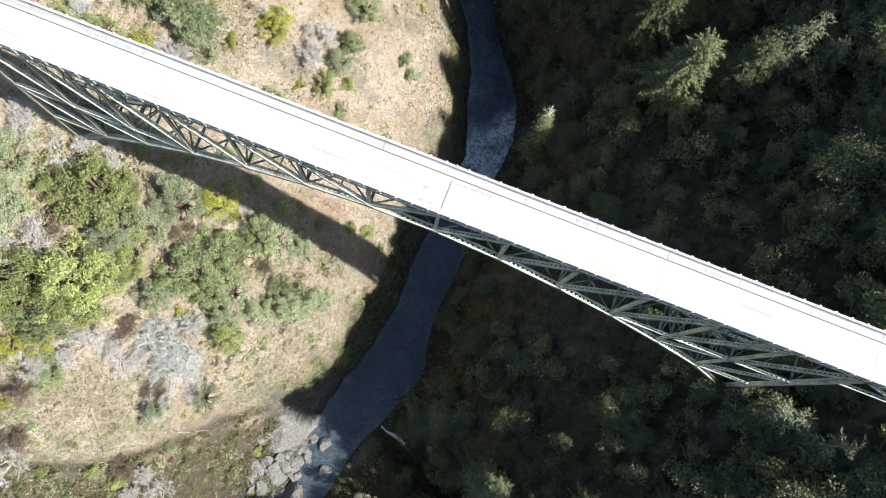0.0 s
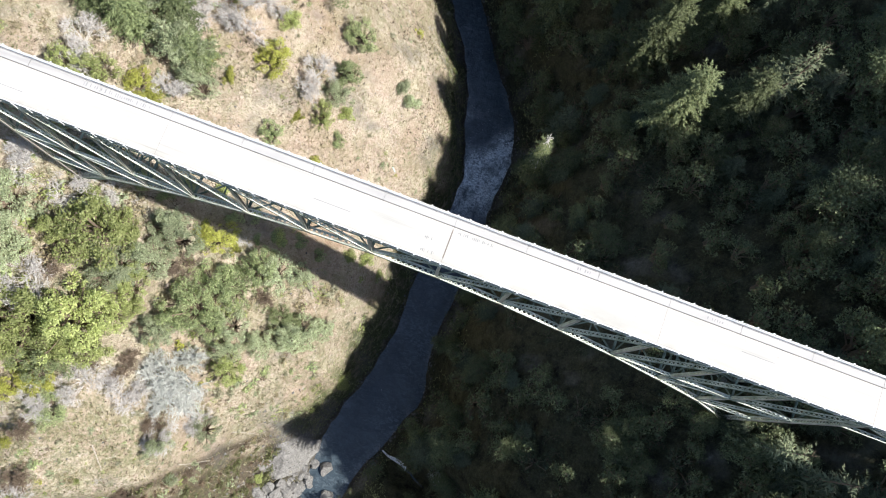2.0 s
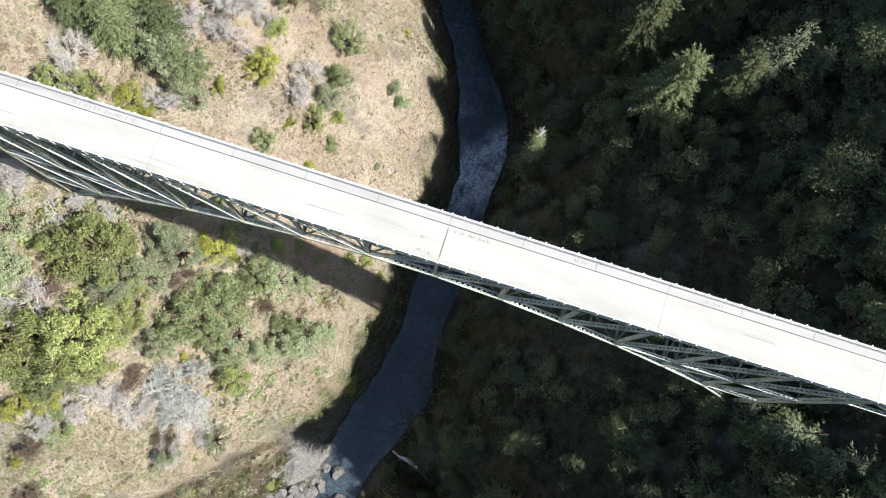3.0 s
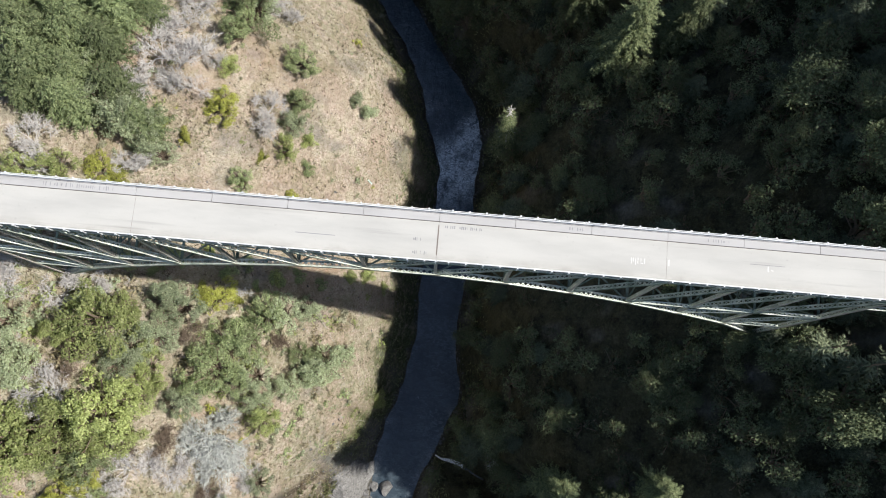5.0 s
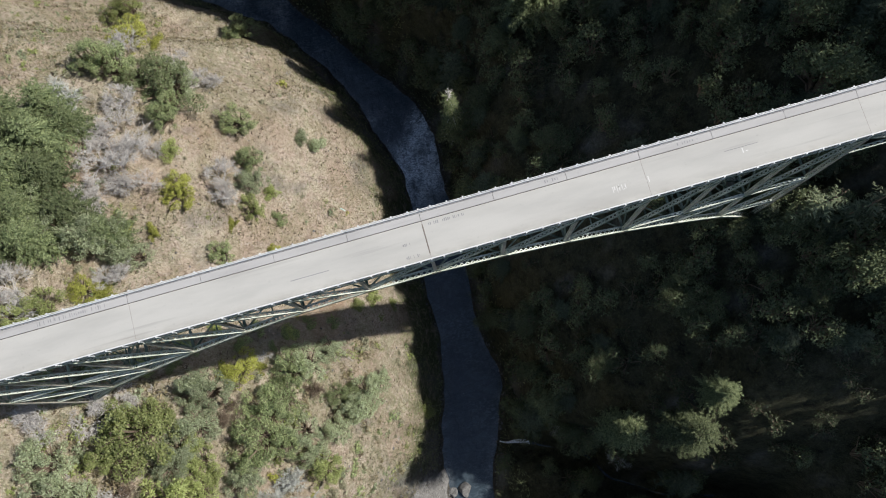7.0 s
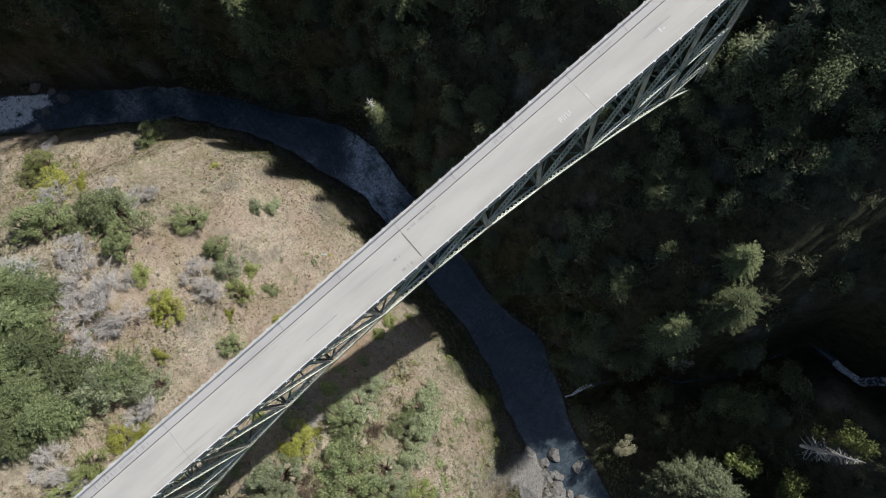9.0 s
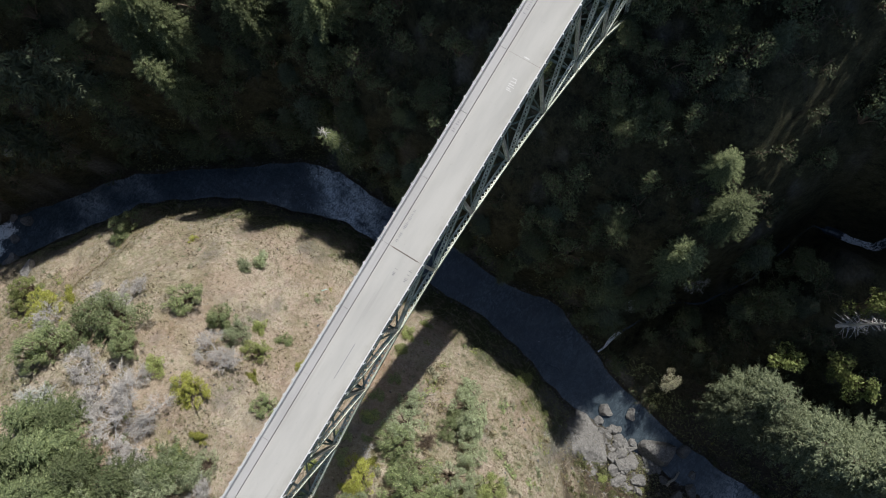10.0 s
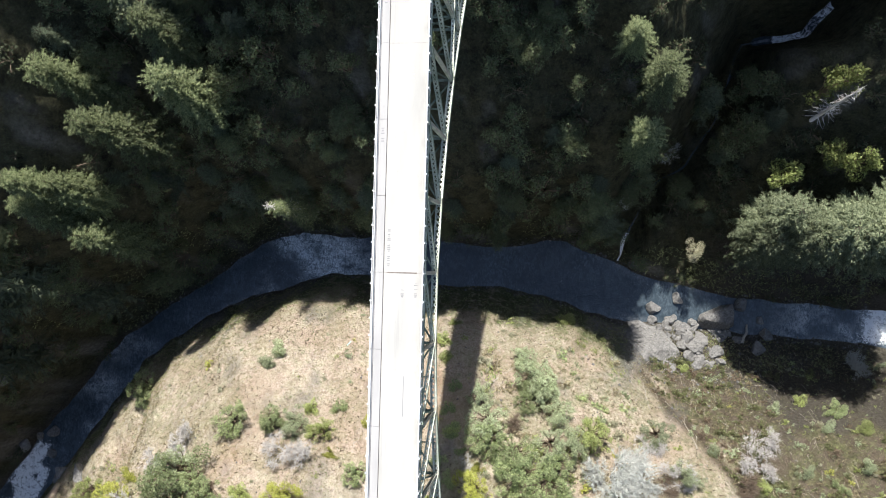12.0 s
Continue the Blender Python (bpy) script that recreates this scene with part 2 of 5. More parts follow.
JOINT = steel_material("worn_joint_steel", (0.20, 0.18, 0.165), (0.28, 0.25, 0.225), 0.5)
PLATE = steel_material("rusty_joint_plate", (0.13, 0.11, 0.095), (0.19, 0.16, 0.14), 0.6)
PAINT = concrete_material("faded_white_paint", (0.64, 0.63, 0.61), (0.55, 0.54, 0.52), 0.1)
SCRAWL = concrete_material("grey_scrawl", (0.27, 0.27, 0.275), (0.22, 0.22, 0.225), 0.1)
OLD_CONCRETE = concrete_material("mossy_old_concrete", (0.20, 0.195, 0.17), (0.11, 0.115, 0.09), 0.4)
STONE = stone_material()
# Fir needles: NEEDLES darkened for shade, NEEDLES_LIGHT and WEST_NEEDLES lightened for sun.
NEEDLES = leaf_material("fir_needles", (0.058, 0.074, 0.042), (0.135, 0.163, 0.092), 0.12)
NEEDLES_LIGHT = leaf_material("sunlit_fir_needles", (0.075, 0.10, 0.042), (0.25, 0.285, 0.13), 0.25)
GREY_NEEDLES = leaf_material("grey_green_needles", (0.085, 0.107, 0.056), (0.25, 0.285, 0.16), 0.2)
SAGE = leaf_material("grey_green_leaves", (0.27, 0.32, 0.175), (0.60, 0.66, 0.42), 0.45)
GREEN = leaf_material("dark_green_leaves", (0.19, 0.245, 0.11), (0.52, 0.59, 0.29), 0.45)
YELLOW = leaf_material("yellow_leaves", (0.24, 0.25, 0.035), (0.52, 0.53, 0.12), 0.3)
LIME = leaf_material("yellow_green_leaves", (0.235, 0.285, 0.085), (0.57, 0.62, 0.25), 0.45)
PALE_LEAF = leaf_material("pale_dry_leaves", (0.26, 0.25, 0.15), (0.50, 0.48, 0.34), 0.3)
MAPLE = leaf_material("maple_leaves", (0.12, 0.15, 0.045), (0.32, 0.37, 0.12), 0.3)
TURQUOISE = bark_material("faded_turquoise_plastic", (0.40, 0.58, 0.55), (0.55, 0.72, 0.68))
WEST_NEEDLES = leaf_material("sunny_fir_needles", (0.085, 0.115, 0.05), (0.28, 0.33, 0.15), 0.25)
# Crown leaves lightened, undergrowth darkened, to paint the shaded gaps between crowns.
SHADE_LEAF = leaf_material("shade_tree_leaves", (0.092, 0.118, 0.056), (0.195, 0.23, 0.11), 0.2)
UNDER_LEAF = leaf_material("shaded_understorey_leaves", (0.045, 0.058, 0.03), (0.105, 0.125, 0.064), 0.2)
STRAW = leaf_material("dry_grass", (0.26, 0.21, 0.11), (0.56, 0.49, 0.30), 0.2)
DEAD_HERB = leaf_material("dead_herbs", (0.11, 0.075, 0.05), (0.32, 0.245, 0.165), 0.2)
HERB = leaf_material("slope_herbs", (0.17, 0.195, 0.075), (0.42, 0.45, 0.23), 0.35)
OLIVE = leaf_material("olive_leaves", (0.12, 0.135, 0.052), (0.32, 0.335, 0.15), 0.3)
BARK = bark_material("fir_bark", (0.05, 0.038, 0.028), (0.14, 0.11, 0.085))
TWIG = bark_material("pale_grey_twigs", (0.38, 0.355, 0.335), (0.66, 0.63, 0.60))
SILVER = bark_material("lichen_silver_twigs", (0.37, 0.378, 0.348), (0.60, 0.608, 0.565))
LOGWOOD = bark_material("bleached_wood", (0.32, 0.28, 0.23), (0.58, 0.53, 0.46))
DUSKTWIG = bark_material("brown_twigs", (0.12, 0.09, 0.065), (0.26, 0.20, 0.15))

# ---- the gorge ----
RIVER = [(-900, 240, 6), (-420, -40, 6), (-260, -60, 5), (-170, -34, 5), (-125, -19, 4.7), (-100, -13.2, 4.6), (-90, -11.4, 4.0), (-78, -11.0, 3.9),
         (-63, -10.4, 4.5), (-54, -8.6, 5.3), (-45, -7.4, 5.9), (-37, -6.3, 6.5), (-31, -3.6, 7.0), (-18, 0.5, 7.3), (-7, 0.3, 5.0), (7, 1.3, 5.6),
         (14, 2.0, 6.0), (30, 1.6, 4.7), (40, 2.8, 4.9), (47, 2.0, 6.2), (54, 0.8, 7.0), (62, -3.2, 5.5), (70, -7.6, 4.5), (78, -12.8, 4.4),
         (90, -21.0, 4.5), (98, -27.5, 4.6), (106, -37.5, 5.2), (118, -53, 5.0), (130, -68, 5.0), (142, -84, 5.5), (170, -128, 6),
         (260, -150, 6), (420, -60, 6), (900, -300, 6)]
RY, RX, RW = (np.array(c, float) for c in zip(*RIVER))
LATTICE = np.random.RandomState(11).rand(128, 128)


def smooth_line(y, values):
    """Values along the river, eased over a few metres."""
    out = 0
    for k in (-6, -3, 0, 3, 6):
        out = out + np.interp(y + k, RY, values)
    return out / 5


def value_noise(x, y):
    xi, yi = np.floor(x).astype(int), np.floor(y).astype(int)
    fx, fy = x - xi, y - yi
    fx, fy = fx * fx * (3 - 2 * fx), fy * fy * (3 - 2 * fy)
    g = lambda i, j: LATTICE[(xi + i) % 128, (yi + j) % 128]
    return (g(0, 0) * (1 - fx) + g(1, 0) * fx) * (1 - fy) + (g(0, 1) * (1 - fx) + g(1, 1) * fx) * fy - 0.5


def rough(x, y, size, octaves=4):
    out, gain = 0, 1.0
    for k in range(octaves):
        out = out + gain * value_noise(x / size + 17.3 * k, y / size + 5.1 * k)
        size, gain = size / 2.03, gain * 0.5
    return out


WEST = ((0, 0), (1.5, 1.5), (3, 7), (6, 20), (9, 28), (14, 38), (27, 54), (40, 66), (56, 75), (80, 92), (110, 112), (140, 117), (400, 124), (1500, 190), (4000, 260))
EAST = ((0, 0), (1.5, 2), (4, 13), (8, 28), (14, 41), (20, 49), (30, 60), (46, 74), (70, 94), (92, 113), (120, 117), (400, 128), (1500, 200), (4000, 260))
EAST_LOW = ((0, 0), (1.5, 1.5), (4, 4), (10, 8), (20, 16), (30, 27), (46, 44), (70, 66), (92, 82), (130, 104), (200, 117), (400, 128), (1500, 200), (4000, 260))
EAST_HIGH = ((0, 0), (1.5, 2), (4, 14), (8, 32), (14, 50), (20, 62), (30, 77), (46, 95), (70, 113), (92, 119), (120, 121), (400, 128), (1500, 200), (4000, 260))
GULLY = ((3.2, -34.8, 0.2), (9.4, -37.5, 3), (16.3, -40.3, 6), (22.1, -43.9, 9), (24.9, -48.8, 11), (33.8, -54.5, 15), (46.1, -57.9, 19), (51.8, -59.8, 21),
         (52.2, -63.8, 22), (53.0, -72.0, 25), (58.1, -76.8, 28), (75, -84, 44), (110, -95, 78), (180, -105, 112))


def gully_dist(x, y):
    return gully_floor(x, y)[0]


def gully_floor(x, y):
    """Metres from the creek's line, and the creek's height there."""
    best, floor = np.full(np.shape(x), 1e9), np.zeros(np.shape(x))
    for (ax, ay, az), (bx, by, bz) in zip(GULLY, GULLY[1:]):
        dx, dy = bx - ax, by - ay
        t = np.clip(((x - ax) * dx + (y - ay) * dy) / (dx * dx + dy * dy), 0, 1)
        d = np.hypot(x - ax - t * dx, y - ay - t * dy)
        floor = np.where(d < best, az + (bz - az) * t, floor)
        best = np.minimum(best, d)
    return best, floor


def bank(x, y):
    """Metres from the water's edge, less than 0 in the river, and on which side."""
    c, w = smooth_line(y, RX), smooth_line(y, RW)
    slope = (smooth_line(y + 2, RX) - smooth_line(y - 2, RX)) / 4
    s = (x - c) / np.sqrt(1 + slope * slope)
    wob = np.where(np.abs(y) < 400, 1.7 * rough(x, y, 9, 4), 0)
    return np.abs(s) - w + wob, s > 0


def height(x, y):
    x, y = np.asarray(x, float), np.asarray(y, float)
    u, east = bank(x, y)
    u = u + 2.2 * rough(x, y, 14, 3) * np.clip(u / 6, 0, 1)
    zw = np.interp(u, *zip(*WEST))
    low = np.clip((-30 - y) / 22, 0, 1)
    low = low * low * (3 - 2 * low)
    ze = np.interp(u, *zip(*EAST)) * (1 - low) + np.interp(u, *zip(*EAST_LOW)) * low
    north = np.clip((y - 64) / 18, 0, 1)
    north = north * north * (3 - 2 * north)
    ze = ze * (1 - north) + np.interp(u, *zip(*EAST_HIGH)) * north
    g, floor = gully_floor(x, y)
    cut = np.exp(-(g / 6.5) ** 2)
    ze = ze * (1 - cut) + np.minimum(ze, floor) * cut
    south = np.clip((-30 - y) / 30, 0, 1) * np.clip(u / 20, 0, 1)
    zw = zw * (1 - 0.12 * south)
    zw = zw * (1 - 0.42 * north * np.clip((60 - u) / 30, 0, 1))
    # a rocky scarp that runs up the slope from the boulder bar
    line = np.interp(x, (-75, -50, -40, -33, -26, -18), (-66, -60, -54, -48, -40, -34))
    below = 1 / (1 + np.exp(np.clip((y - line) / 0.9, -40, 40)))
    zw = zw - 5.0 * below * np.exp(-np.clip(line - y, 0, 200) / 24) * np.clip((-x - 17) / 8, 0, 1) * np.clip((x + 78) / 10, 0, 1)
    # the boulder bar at the outside of the lower bend
    bar = np.exp(-(((x + 21) / 9) ** 2 + ((y + 51) / 15) ** 2))
    zw = zw * (1 - 0.75 * bar) + 1.2 * bar * np.clip(u, 0, 1)
    bench = np.exp(-(((x + 20) / 9) ** 4 + ((y + 80) / 19) ** 4))
    zw = zw * (1 - 0.72 * bench)
    z = np.where(east, ze, zw)
    up = np.clip(u / 8, 0, 1)
    z = z + up * (4.5 * rough(x, y, 22, 5) + 1.3 * rough(x + 50, y, 3.6, 4))
    # the road reaches the deck at both rims
    near = np.exp(-((y + 1.85) / 9) ** 2) * np.clip(np.maximum((-x - 97) / 9, (x - 89) / 9), 0, 1) * (np.abs(x) < 900)
    z = z * (1 - near) + 117.4 * near
    bed = np.clip(-u * 0.8, 0, 1.8)
    return np.where(u < 0, -bed + 0.25 * rough(x, y, 2, 2), np.maximum(z, 0.35 * np.clip(u, 0, 1) + 0.2 * rough(x, y, 2, 2) * np.clip(u, 0, 1)))


# ---- mesh helpers ----
class Shape:
    """Collects vertices and faces for one mesh."""

    def __init__(self):
        self.v, self.f = [], []

    def face(self, *points):
        n = len(self.v)
        self.v.extend(tuple(p) for p in points)
        self.f.append(tuple(range(n, n + len(points))))

    def box(self, x0, x1, y0, y1, z0, z1):
        n = len(self.v)
        self.v += [(x, y, z) for z in (z0, z1) for x, y in ((x0, y0), (x1, y0), (x1, y1), (x0, y1))]
        self.f += [tuple(n + i for i in f) for f in ((3, 2, 1, 0), (4, 5, 6, 7), (0, 1, 5, 4), (1, 2, 6, 5), (2, 3, 7, 6), (3, 0, 4, 7))]

    def bar(self, p, q, wide, tall, side=None, shift=(0, 0)):
        """A straight bar from p to q; side is the direction of its width; shift moves it along its width and height."""
        p, q = Vector(p), Vector(q)
        d = (q - p).normalized()
        s = Vector(side) if side else Vector((0, 0, 1)).cross(d)
        if s.length < 1e-4:
            s = Vector((0, 1, 0))
        s = (s - d * s.dot(d)).normalized()
        u = d.cross(s)
        o = s * shift[0] + u * shift[1]
        n = len(self.v)
        for c in (p + o, q + o):
            for a, b in ((-1, -1), (1, -1), (1, 1), (-1, 1)):
                self.v.append(tuple(c + s * (a * wide / 2) + u * (b * tall / 2)))
        self.f += [tuple(n + i for i in f) for f in ((3, 2, 1, 0), (4, 5, 6, 7), (0, 1, 5, 4), (1, 2, 6, 5), (2, 3, 7, 6), (3, 0, 4, 7))]

    def tube(self, p, q, r0, r1, sides=5):
        p, q = Vector(p), Vector(q)
        d = (q - p).normalized()
        s = d.orthogonal().normalized()
        u = d.cross(s)
        n = len(self.v)
        for c, r in ((p, r0), (q, r1)):
            for k in range(sides):
                a = 2 * math.pi * k / sides
                self.v.append(tuple(c + (s * math.cos(a) + u * math.sin(a)) * r))
        self.f += [(n + k, n + (k + 1) % sides, n + sides + (k + 1) % sides, n + sides + k) for k in range(sides)]
        self.f.append(tuple(n + sides + k for k in range(sides)))

    def blade(self, c, along, across):
        """A leaf or a spray of needles: a pointed three-cornered blade."""
        n = len(self.v)
        self.v += [tuple(c + across), tuple(c + along), tuple(c - across)]
        self.f.append((n, n + 1, n + 2))

    def mesh(self, name, material, smooth=False):
        me = bpy.data.meshes.new(name)
        me.from_pydata(self.v, [], self.f)
        me.materials.append(material)
        if smooth:
            me.polygons.foreach_set("use_smooth", [True] * len(me.polygons))
        me.update()
        return me


def part(name, shape, material, parent, label="", smooth=False):
    me = shape.mesh(name, material, smooth) if isinstance(shape, Shape) else shape
    ob = new(name, me)
    ob.parent = parent
    if label:
        ob["label"] = label
    return ob


# ---- ground, one sheet out to the horizon ----
def spread(lo, hi, step, far, count):
    inner = np.arange(lo, hi + step / 2, step)
    grow = np.geomspace(step * 2, far, count)
    return np.concatenate((lo - grow[::-1], inner, hi + grow))


def make_ground():
    xs, ys = spread(-105, 115, 0.85, 2600, 34), spread(-120, 150, 0.85, 2600, 34)
    X, Y = np.meshgrid(xs, ys)
    Z = height(X, Y)
    nx, ny = len(xs), len(ys)
    me = bpy.data.meshes.new("ground")
    idx = np.arange(nx * ny).reshape(ny, nx)
    quads = np.stack((idx[:-1, :-1], idx[:-1, 1:], idx[1:, 1:], idx[1:, :-1]), -1).reshape(-1, 4)
    me.from_pydata(np.stack((X, Y, Z), -1).reshape(-1, 3).tolist(), [], quads.tolist())
    me.polygons.foreach_set("use_smooth", [True] * len(me.polygons))
    u, east = bank(X, Y)
    wob = rough(X, Y, 6, 4)
    dist_bar = np.exp(-(((X + 19) / 7) ** 2 + ((Y + 47) / 11) ** 2))
    g = gully_dist(X, Y)
    masks = {
        "brush": np.clip((np.interp(X, (-75, -50, -40, -33, -26, -18), (-66, -60, -54, -48, -40, -34)) - 1.5 - Y + 5 * wob) / 4, 0, 1) * np.where(east, 0.0, 1.0),
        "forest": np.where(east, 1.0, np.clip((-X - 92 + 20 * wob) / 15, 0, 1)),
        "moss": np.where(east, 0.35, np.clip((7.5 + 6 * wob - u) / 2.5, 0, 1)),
        "rock": np.clip(1.5 * np.exp(-(((X + 17.5) / 6) ** 2 + ((Y + 42.5) / 5.5) ** 2)) - 0.45 + 1.6 * wob, 0, 1) + 0.7 * np.clip(1 - np.abs(u - 2.5) / 2.5, 0, 1) * np.clip(wob * 4, 0, 1),
        # Wet water's edge, then painted shade: bank south of y -54, gaps of the bar.
        "wet_shade": np.clip(np.clip(1.4 - u / 0.9 + wob, 0, 1) + np.clip((-54 - Y) / 6, 0, 1) * np.clip((15 - u + 12 * wob) / 3, 0, 1) + np.clip(dist_bar * 2.4 - 0.9 - 1.2 * wob, 0, 1) * np.clip((X + 26) / 4, 0, 1), 0, 1) * 0.9,
        "scarp_band": np.exp(-((Y - np.interp(X, (-75, -50, -40, -33, -26, -18), (-66, -60, -54, -48, -40, -34)) + 1.2 + 2.5 * rough(X, Y, 5, 3)) / 1.5) ** 2) * np.clip((-X - 20) / 5, 0, 1) * np.clip((X + 80) / 15, 0, 1) * np.where(east, 0.0, 1.0),
        "red_soil": np.clip(sum(a * np.exp(-(((X - cx) / r) ** 2 + ((Y - cy) / r) ** 2)) for cx, cy, r, a in ((-58, 32, 3, 1.0), (-52, 33, 2.5, 0.7), (-54, 39, 2.5, 0.6), (-60, 19, 4, 0.4), (-37, 41, 5, 0.4), (-27, 3, 4, 0.7), (-22, 4, 3, 0.6))) * (1 + 1.5 * wob), 0, 1) * np.where(east, 0.0, 1.0),
        "grassy": np.clip(0.35 + 0.9 * rough(X + 9, Y, 30, 3) + np.where(Y < -4, 0.4, 0.0), 0, 1),
    }
    for key, values in masks.items():
        a = me.attributes.new(key, "FLOAT", "POINT")
        a.data.foreach_set("value", np.clip(values, 0, 1).astype(np.float32).ravel())
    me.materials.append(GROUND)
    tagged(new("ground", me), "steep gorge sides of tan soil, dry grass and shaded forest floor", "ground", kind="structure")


def make_river():
    ys = np.concatenate((np.geomspace(-800, -131, 30), np.arange(-130, 171, 1.0), np.geomspace(172, 800, 30)))
    c, w = smooth_line(ys, RX), smooth_line(ys, RW)
    slope = (smooth_line(ys + 2, RX) - smooth_line(ys - 2, RX)) / 4
    half = (w + 2.6) * np.sqrt(1 + slope ** 2)
    cols = np.linspace(-1, 1, 15)
    X = c[:, None] + half[:, None] * cols[None, :]
    Y = np.repeat(ys[:, None], 15, 1)
    Z = 0.05 + 0.10 * rough(X, Y, 2.5, 2)
    me = bpy.data.meshes.new("river")
    idx = np.arange(X.size).reshape(X.shape)
    quads = np.stack((idx[:-1, :-1], idx[:-1, 1:], idx[1:, 1:], idx[1:, :-1]), -1).reshape(-1, 4)
    me.from_pydata(np.stack((X, Y, Z), -1).reshape(-1, 3).tolist(), [], quads.tolist())
    me.polygons.foreach_set("use_smooth", [True] * len(me.polygons))
    torn = np.clip(0.45 + 2.6 * rough(X + 30, Y, 4, 3), 0, 1)
    side = np.repeat(cols[None, :], len(ys), 0)
    edge = np.clip((np.abs(side) - 0.45) / 0.3, 0, 1)
    rapid = torn * (1 - edge) * np.exp(-((Y - 127) / 7) ** 4) * 1.6 + torn * np.exp(-((Y + 102) / 8) ** 4) * 1.5 + 0.25 * np.exp(-((Y - 50) / 10) ** 2) * np.clip(0.5 + 3 * rough(X, Y, 7, 2), 0, 1)
    broken = np.exp(-((Y - 43) / 13) ** 4) * np.clip(1.0 + 2.4 * rough(X, Y, 9, 3) - 0.7 * np.clip(side - 0.2, 0, 1), 0, 1) + 0.35 * np.exp(-((Y - 104) / 16) ** 2) * np.clip(0.3 + 2 * rough(X, Y, 6, 3), 0, 1) + 0.7 * np.exp(-((Y + 92) / 14) ** 2) * np.clip(0.4 + 2 * rough(X, Y, 6, 3), 0, 1) + 0.2 * edge * np.clip(0.2 + 2.5 * rough(X, Y, 8, 3), 0, 1)
    rapid = rapid + 0.5 * broken
    for key, values in (("foam", rapid), ("riffle", broken)):
        a = me.attributes.new(key, "FLOAT", "POINT")
        a.data.foreach_set("value", np.clip(values, 0, 1).astype(np.float32).ravel())
    me.materials.append(WATER)
    tagged(new("river", me), "dark slate-blue river with ripples and white rapids", "river", kind="structure")


def make_creek():
    """The small creek that falls down the side gully."""
    path = np.array(GULLY[:11], float)
    seg = np.concatenate(([0], np.cumsum(np.hypot(np.diff(path[:, 0]), np.diff(path[:, 1])))))
    d = np.arange(0, seg[-1], 0.5)
    cx, cy = np.interp(d, seg, path[:, 0]), np.interp(d, seg, path[:, 1])
    cx, cy = cx + 1.1 * rough(d, d * 0 + 3, 6, 3), cy + 1.1 * rough(d, d * 0 + 9, 6, 3)
    tx, ty = np.gradient(cx), np.gradient(cy)
    L = np.hypot(tx, ty) + 1e-6
    half = np.where(d < 8, 0.3, np.where(d < 58, 0.14, 0.75)) + 0.35 * rough(d, d * 0, 5, 2)
    rows = np.linspace(-1, 1, 4)
    X = cx[:, None] - (ty / L * half)[:, None] * rows
    Y = cy[:, None] + (tx / L * half)[:, None] * rows
    Z = np.maximum(height(X, Y), height(cx, cy)[:, None]) + np.where(d < 55, 0.12, 0.55)[:, None]
    me = bpy.data.meshes.new("creek")
    idx = np.arange(X.size).reshape(X.shape)
    quads = np.stack((idx[:-1, :-1], idx[:-1, 1:], idx[1:, 1:], idx[1:, :-1]), -1).reshape(-1, 4)
    me.from_pydata(np.stack((X, Y, Z), -1).reshape(-1, 3).tolist(), [], quads.tolist())
    fall = np.clip(0.55 + 1.6 * rough(d, d * 0 + 30, 9, 2), 0, 1)
    fall = np.where(d < 7, 1.0, np.where(d < 62, 0.0, 0.45 + 0.55 * fall))
    a = me.attributes.new("foam", "FLOAT", "POINT")
    a.data.foreach_set("value", np.repeat(fall, 4).astype(np.float32))
    me.materials.append(WATER)
    tagged(new("creek", me), "thin white creek falling down the side gully", "creek", kind="structure")


make_ground()
make_river()
make_creek()


# ---- the bridge ----
DECK = 118.0
BAY = 8.8
SOUTH, NORTH = "south", "north"        # the two planes of the arch, which lean a little outward
TOP = DECK - 1.25                      # top chord
ARCH = (75.5, 86.2, 93.1, 99.1, 103.7, 107.1, 109.0)
NODE_X = [-61.6 + BAY * i for i in range(14)]
NODE_Z = list(ARCH) + list(ARCH[::-1])
MIDDLE = 99.1                          # level of the middle strut
ENDS = (-105.6, 96.8)



def plane_y(side, z):
    lean = 0.013 * (TOP - z)
    return -4.58 - lean if side == SOUTH else 0.76 + lean


bridge = new("arch_bridge")
bridge.location = (-4.4, -1.85, 0)
bpy.context.view_layer.update()
tagged(bridge, "green steel truss arch bridge with a pale concrete deck", "bridge")


def on_bridge(name, shape, material, label=""):
    ob = part(name, shape, material, bridge, label)
    ob.matrix_parent_inverse = Matrix.Translation((4.4, 1.85, 0))
    return ob


def on_plane(p):
    x, y, z = p
    return Vector((x, plane_y(y, z) if isinstance(y, str) else y, z))


